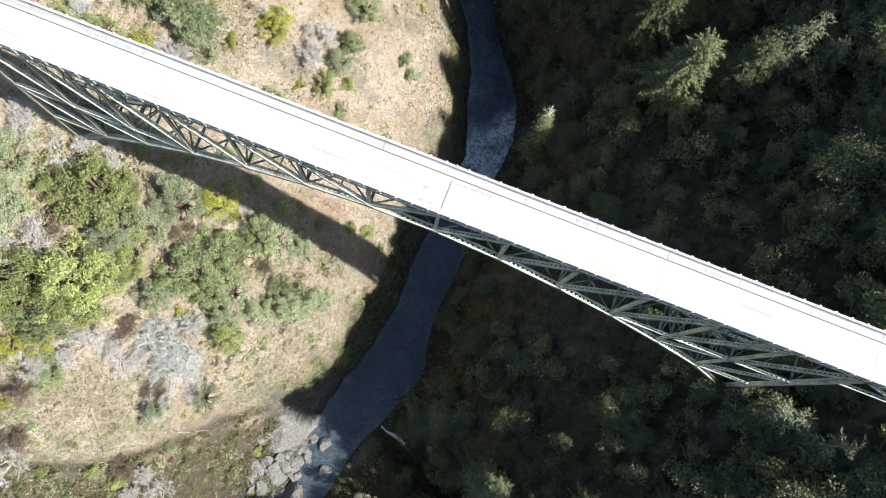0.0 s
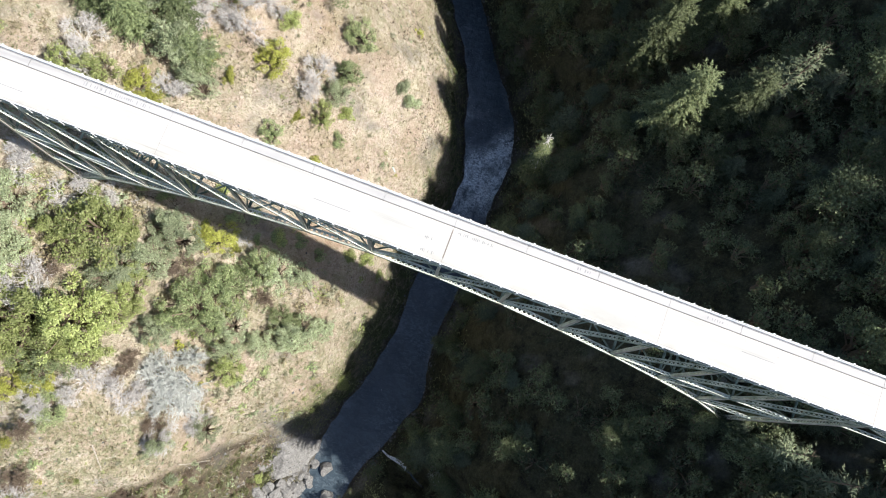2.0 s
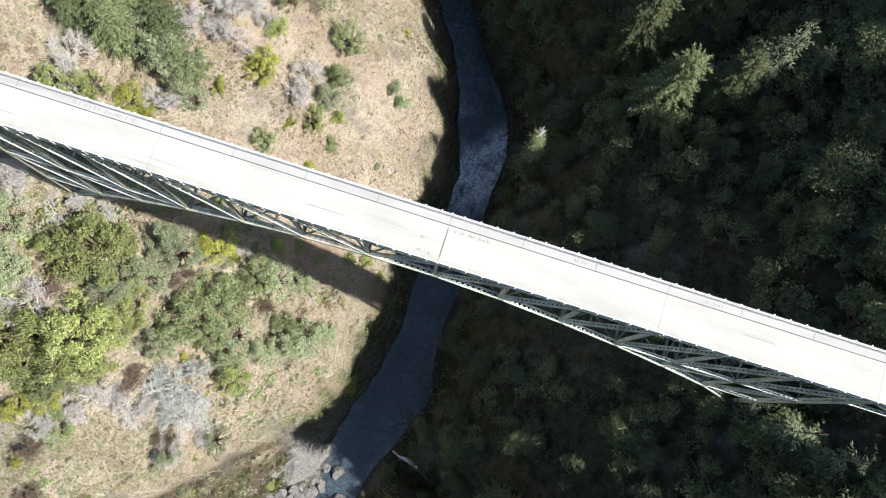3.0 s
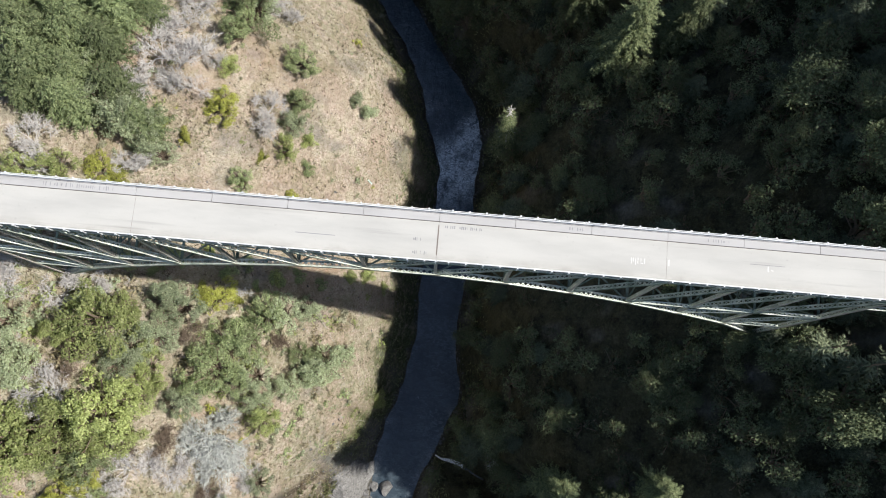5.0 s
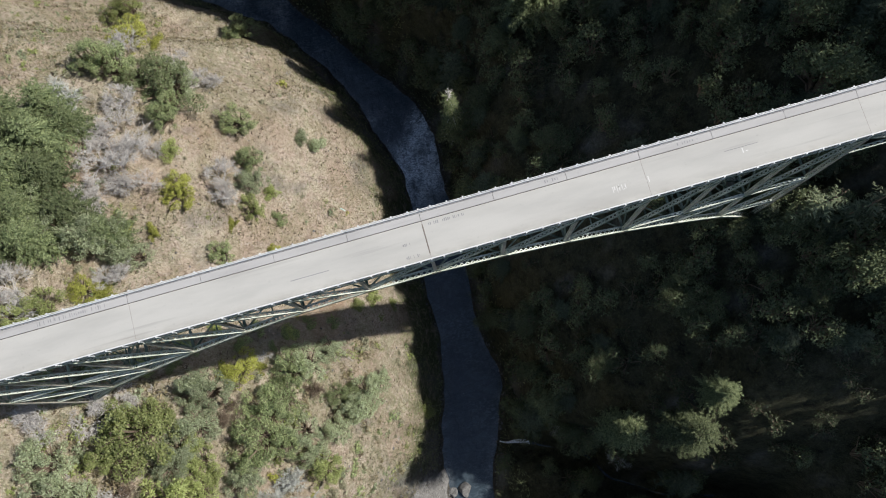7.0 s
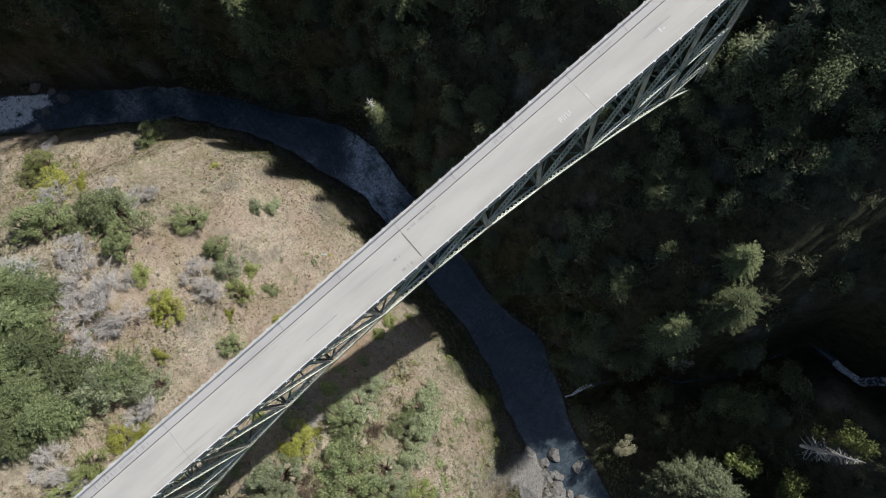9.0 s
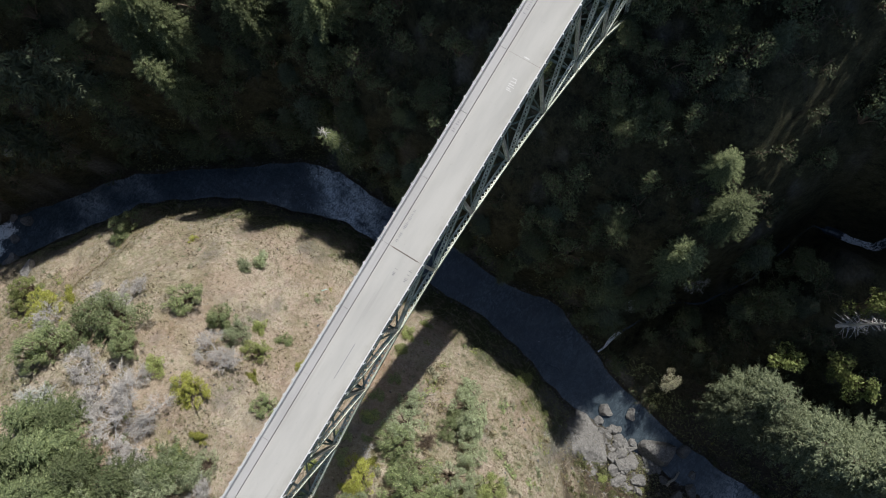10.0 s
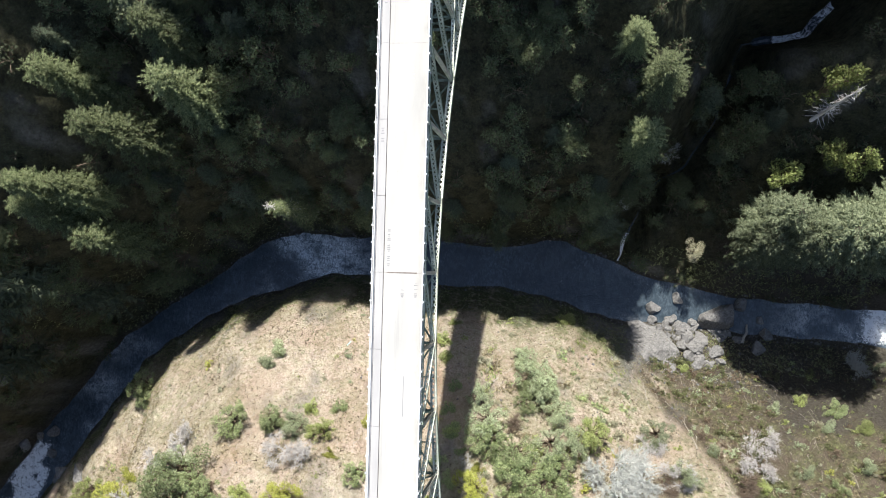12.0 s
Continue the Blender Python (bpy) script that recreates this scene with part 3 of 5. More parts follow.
def laced(name, p, q, wide, tall, pitch=0.7, paint=None):
    """A built-up member: two side channels, tied on top with crossing lacing bars."""
    s, lacing = Shape(), Shape()
    p, q = on_plane(p), on_plane(q)
    d = (q - p).normalized()
    side = Vector((0, 1, 0))
    up = d.cross(side).normalized()
    if up.z < -0.01:
        up = -up
    flange = 0.2 * wide
    for k in (-1, 1):
        edge = side * k * (wide / 2 - 0.015)
        s.bar(p + edge, q + edge, 0.03, tall, side)
        o = side * k * (wide / 2 - flange / 2) - up * (tall / 2 - 0.012)
        s.bar(p + o, q + o, flange, 0.025, side)
        o = side * k * (wide / 2 - flange / 2) + up * (tall / 2 + 0.004)
        lacing.bar(p + o, q + o, flange, 0.02, side)
    count = max(2, round((q - p).length / pitch))
    o = up * (tall / 2 + 0.022)
    w = side * (wide / 2 - flange / 2)
    for i in range(count):
        a, b = p + (q - p) * (i / count), p + (q - p) * ((i + 1) / count)
        lacing.bar(a - w + o, b + w + o, 0.13, 0.016, side.cross(up))
        lacing.bar(a + w + o * 1.01, b - w + o * 1.01, 0.13, 0.016, side.cross(up))
    member = on_bridge(name, s, paint or STEEL)
    # Top flanges and lacing carry the lighter tone, as if the sun lay there.
    part("lacing", lacing, SUNLIT_STEEL, member, "lacing bars in a pale green lightened as if sunlit")


def plain(p, q, wide, tall, side=None):
    """An angle or beam: a web with two flanges."""
    s = Shape()
    p, q = on_plane(p), on_plane(q)
    s.bar(p, q, 0.03, tall, side)
    s.bar(p, q, wide, 0.03, side, (0, tall / 2))
    s.bar(p, q, wide, 0.03, side, (0, -tall / 2))
    return s


def build_truss(y):
    for i in range(13):
        xa, xb, za, zb = NODE_X[i], NODE_X[i + 1], NODE_Z[i], NODE_Z[i + 1]
        laced("bottom_chord", (xa, y, za), (xb, y, zb), 0.8, 0.62, 0.74)
        laced("top_chord", (xa, y, TOP), (xb, y, TOP), 0.4, 0.5, 1.1)
        # diagonals fall towards the crown
        left = i < 6
        if i == 6:
            laced("diagonal", (xa, y, za), (xb, y, TOP), 0.46, 0.42)
            continue
        lo, hi = (i + 1, i) if left else (i, i + 1)
        zl, zh = NODE_Z[lo], NODE_Z[hi]
        xl, xh = NODE_X[lo], NODE_X[hi]
        foot = max(zl, MIDDLE)
        laced("diagonal", (xl, y, foot), (xh, y, TOP), 0.58, 0.5)
        if zl <= MIDDLE + 0.1 and zh < MIDDLE - 0.1:
            laced("middle_strut", (xl, y, MIDDLE), (xh, y, MIDDLE), 0.5, 0.42)
            if zl < MIDDLE - 0.1:
                laced("diagonal", (xl, y, zl), (xh, y, MIDDLE), 0.5, 0.44)
        if hi in (0, 13):
            laced("lower_strut", (xl, y, zl), (xh, y, zl), 0.5, 0.42)
    for i in range(14):
        x, z = NODE_X[i], NODE_Z[i]
        wide = 0.62 if i in (0, 13) else 0.42
        laced("post", (x, y, z), (x, y, TOP), wide, wide * 0.9, 0.8, paint=TAN_STEEL)
        for k in (-0.39, 0.39):
            s = Shape()
            c = plane_y(y, z) + k
            s.box(x - 0.62, x + 0.62, c - 0.012, c + 0.012, z - 0.42, z + 0.55)
            on_bridge("gusset_plate", s, RUSTY)
        if z < MIDDLE - 0.1:
            s = Shape()
            c = plane_y(y, MIDDLE)
            s.box(x - 0.45, x + 0.45, c - 0.27, c + 0.27, MIDDLE - 0.32, MIDDLE + 0.24)
            on_bridge("gusset_plate", s, STEEL)
    # shallow side spans behind the towers
    for x0, x1, n in ((ENDS[0], NODE_X[0], 5), (NODE_X[-1], ENDS[1], 5)):
        step = (x1 - x0) / n
        low = TOP - 6.2
        for k in range(n):
            a, b = x0 + k * step, x0 + (k + 1) * step
            laced("top_chord", (a, y, TOP), (b, y, TOP), 0.4, 0.5, 1.1)
            laced("bottom_chord", (a, y, low), (b, y, low), 0.5, 0.45, 0.9)
            up = (a, b) if k % 2 else (b, a)
            laced("diagonal", (up[0], y, low), (up[1], y, TOP), 0.4, 0.36)
            if k:
                laced("post", (a, y, low), (a, y, TOP), 0.4, 0.36, 0.9)


def build_bracing():
    for i in range(14):
        x, z = NODE_X[i], NODE_Z[i]
        on_bridge("cross_strut", plain((x, SOUTH, z), (x, NORTH, z), 0.3, 0.34, (1, 0, 0)), STEEL)
        levels = [z] + ([MIDDLE] if z < MIDDLE - 4 else []) + [TOP - 0.4]
        for a, b in zip(levels, levels[1:]):
            on_bridge("sway_brace", plain((x, SOUTH, a), (x, NORTH, b), 0.16, 0.16, (1, 0, 0)), STEEL)
            on_bridge("sway_brace", plain((x + 0.03, NORTH, a), (x + 0.03, SOUTH, b), 0.16, 0.16, (1, 0, 0)), STEEL)
            if a != z:
                on_bridge("cross_strut", plain((x, SOUTH, a), (x, NORTH, a), 0.25, 0.3, (1, 0, 0)), STEEL)
        if i < 13:
            x2, z2 = NODE_X[i + 1], NODE_Z[i + 1]
            on_bridge("lateral_brace", plain((x, SOUTH, z), (x2, NORTH, z2), 0.2, 0.18), STEEL)
            on_bridge("lateral_brace", plain((x, NORTH, z - 0.1), (x2, SOUTH, z2 - 0.1), 0.2, 0.18), STEEL)
            mx, mz = (x + x2) / 2, (z + z2) / 2
            on_bridge("cross_strut", plain((mx, SOUTH, mz), (mx, NORTH, mz), 0.16, 0.18, (1, 0, 0)), STEEL)
    x = ENDS[0]
    while x <= ENDS[1] + 0.1:
        on_bridge("floor_beam", plain((x, -4.66, TOP + 0.45), (x, 0.95, TOP + 0.45), 0.32, 0.6, (1, 0, 0)), STEEL)
        x += BAY / 2
    for y in (-4.2, -3.0, -1.85, -0.7, 0.5):
        on_bridge("stringer", plain((ENDS[0], y, DECK - 0.47), (ENDS[1], y, DECK - 0.47), 0.22, 0.36), STEEL)


def build_deck():
    joints = [ENDS[0], -61.6, -35.2, 0.0, 26.4, 52.8, ENDS[1]]
    for a, b in zip(joints, joints[1:]):
        s = Shape()
        s.box(a + 0.02, b - 0.02, -4.58, -0.1, DECK - 0.24, DECK)
        on_bridge("roadway_slab", s, ROAD)
        s = Shape()
        s.box(a + 0.02, b - 0.02, -4.74, -4.58, DECK - 0.30, DECK + 0.13)
        on_bridge("kerb", s, ROAD)
    for j in joints[1:-1]:
        s = Shape()
        s.box(j - 0.018, j + 0.018, -4.56, -0.12, DECK - 0.2, DECK - 0.005)
        on_bridge("joint_filler", s, JOINT)
    s = Shape()
    s.box(-0.07, 0.07, -3.98, -0.48, DECK - 0.004, DECK + 0.012)
    on_bridge("joint_plate", s, PLATE, "dark rusty expansion joint plate")
    k = 0
    x = ENDS[0]
    while x < ENDS[1] - 0.1:
        s = Shape()
        s.box(x + 0.02, x + BAY - 0.02, -0.04, 0.86, DECK - 0.14, DECK + 0.17)
        s.box(x + 0.02, x + BAY - 0.02, 0.92, 1.08, DECK - 0.24, DECK + 0.12)
        on_bridge("sidewalk_slab", s, WALKWAY)
        x += BAY
    s = Shape()
    s.box(ENDS[0], ENDS[1], -0.1, -0.04, DECK - 0.2, DECK - 0.03)
    s.box(ENDS[0], ENDS[1], 0.86, 0.92, DECK - 0.2, DECK - 0.03)
    on_bridge("gutter_strip", s, DARKGAP)
    # worn white paint on the roadway and dark scuffs
    for x0, w, y0, y1 in ((22.3, 0.1, -3.0, -2.3), (22.5, 0.12, -2.75, -2.3), (22.8, 0.08, -3.1, -2.3), (23.0, 0.22, -2.5, -2.38), (23.05, 0.1, -2.95, -2.25), (23.4, 0.09, -3.0, -2.3), (23.45, 0.25, -2.95, -2.85), (23.8, 0.1, -2.9, -2.3), (26.6, 0.12, -2.9, -2.2), (38.0, 0.15, -2.6, -2.0), (38.4, 0.3, -2.5, -2.4)):
        s = Shape()
        s.box(x0, x0 + w, y0, y1, DECK + 0.002, DECK + 0.006)
        on_bridge("paint_bar", s, PAINT)
    for x0, n, yc, tall, step in ((0.5, 22, -0.6, 0.36, 0.21), (-46.0, 32, 0.44, 0.5, 0.26), (-3.0, 9, -3.85, 0.42, 0.22), (-3.0, 6, -2.3, 0.4, 0.2), (15.0, 6, 0.42, 0.4, 0.3), (31.0, 10, 0.42, 0.35, 0.3)):
        rnd = random.Random(int(x0 * 10) + 500)
        for i in range(n):
            if rnd.random() < 0.25:
                continue
            s = Shape()
            z = DECK + (0.172 if yc > 0 else 0.002)
            h = tall * rnd.uniform(0.5, 1)
            s.box(x0 + i * step, x0 + i * step + rnd.uniform(0.05, 0.14), yc - h / 2, yc + h / 2, z, z + 0.004)
            on_bridge("scrawl_bar", s, SCRAWL)
    for x0, x1, y, h in ((-16.4, -11.8, -2.75, 0.09), (-60, -52, -3.1, 0.08), (36, 40, -1.9, 0.06)):
        s = Shape()
        s.box(x0, x1, y, y + h, DECK + 0.002, DECK + 0.005)
        on_bridge("tyre_mark", s, SCRAWL)


def build_rails(y, out, name, label):
    """A beam guard rail on steel posts that stand just outside the deck edge."""
    rail = new(name)
    rail.location = (0, y, DECK)
    tagged(rail, label, "guard rail", group="guard rails of the bridge")
    post = Shape()
    post.box(-0.07, 0.07, -0.012, 0.012, -0.45, 0.98)
    post.box(-0.07, 0.07, 0.09 * out, 0.105 * out, -0.45, 0.98)
    post.box(-0.07, -0.055, 0.0, 0.1 * out, -0.45, 0.98)
    post.box(-0.09, 0.09, -0.03, 0.13 * out if out > 0 else 0.03, 0.98, 1.01) if out > 0 else post.box(-0.09, 0.09, -0.13, 0.03, 0.98, 1.01)
    me = post.mesh("rail_post", GALV)
    step = BAY / 4.5
    xs = [0.0]
    x = 0.75 * step
    while x < ENDS[1]:
        xs.append(x)
        x += step
    x = -0.65 * step
    while x > ENDS[0]:
        xs.append(x)
        x -= step
    for x in xs:
        ob = new("rail_post", me)
        ob.parent = rail
        ob.location = (x, 0.12 * out, 0)
    prof = ((0.0, 0.42), (-0.02, 0.46), (0.07, 0.52), (0.07, 0.56), (0.0, 0.60), (0.0, 0.64), (0.07, 0.68), (0.07, 0.72), (-0.02, 0.78), (0.0, 0.82))
    a = ENDS[0]
    while a < ENDS[1] - 0.1:
        b = min(a + BAY, ENDS[1])
        s = Shape()
        ring = [(-out * py, pz) for py, pz in prof] + [(-out * (py - 0.02), pz) for py, pz in reversed(prof)]
        s.v = [(xx, py, pz) for xx in (a, b + 0.15) for py, pz in ring]
        k = len(ring)
        s.f = [(i, (i + 1) % k, k + (i + 1) % k, k + i) for i in range(k)] + [tuple(range(k)), tuple(range(2 * k - 1, k - 1, -1))]
        part("beam", s, GALV, rail)
        s = Shape()
        s.tube((a, 0.08 * out, 0.95), (b, 0.08 * out, 0.95), 0.045, 0.045, 8)
        part("top_tube", s, GALV, rail)
        a = b
    return rail


def build_piers():
    for x, z in ((NODE_X[0], NODE_Z[0]), (NODE_X[-1], NODE_Z[-1])):
        for y in (plane_y(SOUTH, z), plane_y(NORTH, z)):
            base = float(height(x, y)) - 3
            s = Shape()
            n = len(s.v)
            for r, h in ((1.3, base), (1.1, z - 1.0), (0.75, z - 0.8), (0.7, z - 0.3)):
                s.v += [(x - r, y - r * 0.8, h), (x + r, y - r * 0.8, h), (x + r, y + r * 0.8, h), (x - r, y + r * 0.8, h)]
            for lv in range(3):
                for k in range(4):
                    a, b = n + lv * 4 + k, n + lv * 4 + (k + 1) % 4
                    s.f.append((a, b, b + 4, a + 4))
            s.f.append((n + 12, n + 13, n + 14, n + 15))
            on_bridge("bearing_block", s, OLD_CONCRETE, "weathered concrete bearing block")
    for x, d in ((ENDS[0], -1), (ENDS[1], 1)):
        s = Shape()
        s.box(min(x, x + 4 * d), max(x, x + 4 * d), -5.2, 1.5, float(height(x, -2)) - 8, DECK - 0.3)
        on_bridge("abutment", s, WALKWAY, "concrete abutment at the rim of the gorge")


build_truss(SOUTH)
build_truss(NORTH)
build_bracing()
build_deck()
build_piers()
build_rails(-4.72, -1, "guard_rail", "galvanised beam guard rail on steel posts along the roadway edge")
build_rails(1.03, 1, "guard_rail", "galvanised beam guard rail on steel posts beside the sidewalk")

# ---- plants ----
def rand_unit(rnd):
    while True:
        v = Vector((rnd.uniform(-1, 1), rnd.uniform(-1, 1), rnd.uniform(-1, 1)))
        if 0.1 < v.length < 1:
            return v.normalized()


def make_fir(name, seed, tall, reach, needles, label, sparse=1.0, bare_top=0.0, bark=None, fine=True, dense=False):
    """A conifer: tapered trunk, whorls of drooping branches, each with rows of needle sprays."""
    rnd = random.Random(seed)
    tree = new(name)
    trunk = Shape()
    lean = Vector((rnd.uniform(-0.03, 0.03), rnd.uniform(-0.03, 0.03), 1))
    for k in range(4):
        trunk.tube(lean * (tall * k / 4 - (1.5 if k == 0 else 0)), lean * (tall * (k + 1) / 4), tall * 0.014 * (1 - k / 4.3) + 0.02, tall * 0.014 * (1 - (k + 1) / 4.3) + 0.02, 7)
    crown, limbs = Shape(), trunk
    whorls = int(tall * (1.15 if dense else 0.82))
    for i in range(whorls):
        f = 0.14 + 0.86 * (i / whorls) + rnd.uniform(-0.01, 0.01)
        length = reach * (1.02 - f) ** (0.38 if dense else 0.65) * rnd.uniform(0.72, 1.12)
        count = (rnd.randint(9, 11) if dense else rnd.randint(6, 8)) if f < 0.9 else 6
        turn = rnd.uniform(0, 6.28)
        for b in range(count):
            a = turn + 6.283 * b / count + rnd.uniform(-0.25, 0.25)
            if rnd.random() > sparse:
                continue
            out = Vector((math.cos(a), math.sin(a), 0))
            L = length * rnd.uniform(0.7, 1.15)
            base = lean * (f * tall)
            droop = rnd.uniform(0.15, 0.42) if f < 0.75 else rnd.uniform(-0.35, 0.1)
            tip = base + out * L + Vector((0, 0, -droop * L))
            if f > 1 - bare_top:
                limbs.tube(base, tip, 0.06, 0.015, 3)
                for _ in range(3):
                    q = base.lerp(tip, rnd.uniform(0.3, 0.95))
                    limbs.tube(q, q + (out * 0.6 + rand_unit(rnd) * 0.6) * L * 0.35, 0.03, 0.01, 3)
                continue
            if i % 2 == 0:
                limbs.tube(base, base.lerp(tip, 0.9), 0.05, 0.015, 3)
            side = Vector((-out.y, out.x, 0))
            steps = max(3, int(L * (3.8 if dense else 2.3 if fine else 2.2)))
            for k in range(steps):
                g = (k + 0.7) / steps
                c = base.lerp(tip, g) + Vector((0, 0, 0.1 * math.sin(g * 3)))
                w = (0.40 + 0.22 * L * (1 - g)) * rnd.uniform(0.7, 1.2) * (0.62 if dense else 1)
                for sgn in (-1, 1, -1, 1) if dense else (-1, 1, -1, 1) if fine else (-1, 1):
                    if rnd.random() < 0.1:
                        continue
                    d = (out * rnd.uniform(0.3, 0.95) + side * sgn * rnd.uniform(0.5, 1.0) + Vector((0, 0, rnd.uniform(-0.5, 0.2)))).normalized()
                    crown.blade(c + rand_unit(rnd) * (0.3 if dense else 0.12), d * w * 1.3, d.cross(Vector((0, 0, 1)) + rand_unit(rnd) * 0.7).normalized() * w * (0.26 if dense else 0.15 if fine else 0.2))
            for _ in range(2):
                d = (out + rand_unit(rnd) * 0.4).normalized()
                crown.blade(tip - out * 0.25, d * 0.6, d.cross(Vector((0, 0, 1)) + rand_unit(rnd) * 0.4).normalized() * 0.1)
    part("trunk", trunk, bark or BARK, tree)
    if crown.v:
        part("crown", crown, needles, tree)
    tagged(tree, label, "conifer tree" if crown.v else "dead tree")
    return tree


def make_bush(name, seed, leaves, label, category, count=900, leaf=0.085, tall=1.25, lobes=11, bark=None, spread_=1.0, lobe=1.0, low=0.3):
    """A shrub or small tree of radius 1: forked stems and a crown of uneven leafy lobes with gaps."""
    rnd = random.Random(seed)
    bush = new(name)
    stems, crown = Shape(), Shape()
    centres = []
    for k in range(lobes):
        a, r = rnd.uniform(0, 6.28), math.sqrt(rnd.random()) * 0.74 * spread_
        if k < lobes // 5:
            r *= 0.35
        h = tall * rnd.uniform(low, 0.97) * (1.1 - 0.6 * r)
        r *= rnd.uniform(0.85, 1.25)
        centres.append((Vector((math.cos(a) * r, math.sin(a) * r, h)), rnd.choice((0.16, 0.24, 0.32, 0.42)) * lobe * rnd.uniform(0.8, 1.15)))
    for c, r in centres:
        mid = Vector((c.x * 0.35, c.y * 0.35, c.z * 0.45))
        stems.tube((0, 0, -0.4), mid, 0.05, 0.03, 4)
        stems.tube(mid, c, 0.03, 0.012, 3)
        for _ in range(3):
            stems.tube(c - (c - mid) * 0.3, c + rand_unit(rnd) * r * 0.9, 0.013, 0.005, 3)
    total = sum(r * r for _, r in centres)
    for c, r in centres:
        for _ in range(int(count * r * r / total)):
            d = rand_unit(rnd)
            p = c + Vector((d.x, d.y, d.z * 0.75)) * r * rnd.uniform(0.55, 1.1)
            if p.z < 0.05:
                p.z = rnd.uniform(0.05, 0.3)
            along = (d * 0.6 + rand_unit(rnd) + Vector((0, 0, -0.2))).normalized()
            size = leaf * rnd.uniform(0.6, 1.35)
            n = (d + Vector((0, 0, 0.8)) + rand_unit(rnd) * 0.9).normalized()
            crown.blade(p, along * size, along.cross(n).normalized() * size * 0.36)
    part("stem", stems, bark or DUSKTWIG, bush)
    part("foliage", crown, leaves, bush)
    tagged(bush, label, category)
    return bush


def make_bare(name, seed, wood, label, category, depth=5, tall=1.5):
    """A leafless tree of radius about 1: trunk, limbs and fine twigs."""
    rnd = random.Random(seed)
    tree = new(name)
    trunk, twigs = Shape(), Shape()

    def grow(p, d, length, r, level):
        q = p + d * length
        (trunk if level <= 1 else twigs).tube(p, q, r, r * 0.72, 5 if level < 2 else 3)
        if level >= depth:
            for _ in range(4 if depth > 3 else 3):
                e = (d + rand_unit(rnd) * 0.8).normalized() * rnd.uniform(0.1, 0.24)
                twigs.blade(p.lerp(q, rnd.random()), e, e.cross(rand_unit(rnd)).normalized() * 0.0065)
            return
        for _ in range(3 if level < 4 else 3):
            nd = (d + rand_unit(rnd) * (0.62 + 0.05 * level) + Vector((0, 0, 0.1))).normalized()
            grow(p.lerp(q, rnd.uniform(0.45, 1.0)), nd, length * rnd.uniform(0.62, 0.86), max(r * 0.68, 0.0055), level + 1)

    for k in range(3):
        a = rnd.uniform(0, 6.28)
        grow(Vector((0, 0, -0.25)), Vector((math.cos(a) * 0.45, math.sin(a) * 0.45, 1)).normalized(), tall * 0.42, 0.029, 0)
    part("trunk", trunk, wood, tree)
    part("branch_work", twigs, wood, tree)
    tagged(tree, label, category)
    return tree


def joined(name, models, places, label, category, seed):
    """Many small plants, past counting, as one object; models are taken out of the scene again."""
    r = random.Random(seed)
    verts, tris, slots, mats, n = [], [], [], [], 0
    shapes = []
    for m in models:
        group_ = []
        for ch in m.children:
            me = ch.data
            co = np.zeros(len(me.vertices) * 3, np.float32)
            me.vertices.foreach_get("co", co)
            if me.materials[0] not in mats:
                mats.append(me.materials[0])
            group_.append((co.reshape(-1, 3), [tuple(p.vertices) for p in me.polygons], mats.index(me.materials[0])))
        shapes.append(group_)
    for k, (x, y, size) in enumerate(places):
        at = np.array(pose(x, y, ground_at(x, y) - 0.1, r.uniform(-6, 6), r.uniform(-6, 6), r.uniform(0, 360)) @ Matrix.Diagonal((size, size, size * r.uniform(0.8, 1.15), 1)))
        for co, faces, slot in shapes[k % len(shapes)]:
            verts.append(co @ at[:3, :3].T + at[:3, 3])
            tris += [tuple(i + n for i in f) for f in faces]
            slots += [slot] * len(faces)
            n += len(co)
    me = bpy.data.meshes.new(name)
    me.from_pydata(np.concatenate(verts).tolist(), [], tris)
    for m in mats:
        me.materials.append(m)
    me.polygons.foreach_set("material_index", slots)
    for m in models:
        for ob in (*m.children, m):
            bpy.data.objects.remove(ob)
    return tagged(new(name, me), label, category, kind="stuff")


def ground_at(x, y):
    return float(height(x, y))


def plant(models, places, rnd, group, sink=0.1, squash=(0.85, 1.15)):
    """Sets copies at (x, y, radius); each model itself takes the first places."""
    used = {m: False for m in models}
    for k, (x, y, r) in enumerate(places):
        m = models[k % len(models)]
        z = ground_at(x, y) - sink
        turn = rnd.uniform(0, 360)
        tall = r * rnd.uniform(*squash)
        at = pose(x, y, z, rnd.uniform(-5, 5), rnd.uniform(-2, 8), turn) @ Matrix.Diagonal((r * rnd.uniform(0.8, 1.25), r * rnd.uniform(0.8, 1.25), tall, 1))
        if not used[m]:
            used[m] = True
            m.matrix_basis = at
            m["group"] = group
        else:
            scale_free = Matrix.Diagonal((1 / m.scale[0], 1 / m.scale[1], 1 / m.scale[2], 1))
            copy_thing(m, at @ scale_free)


rnd = random.Random(4)
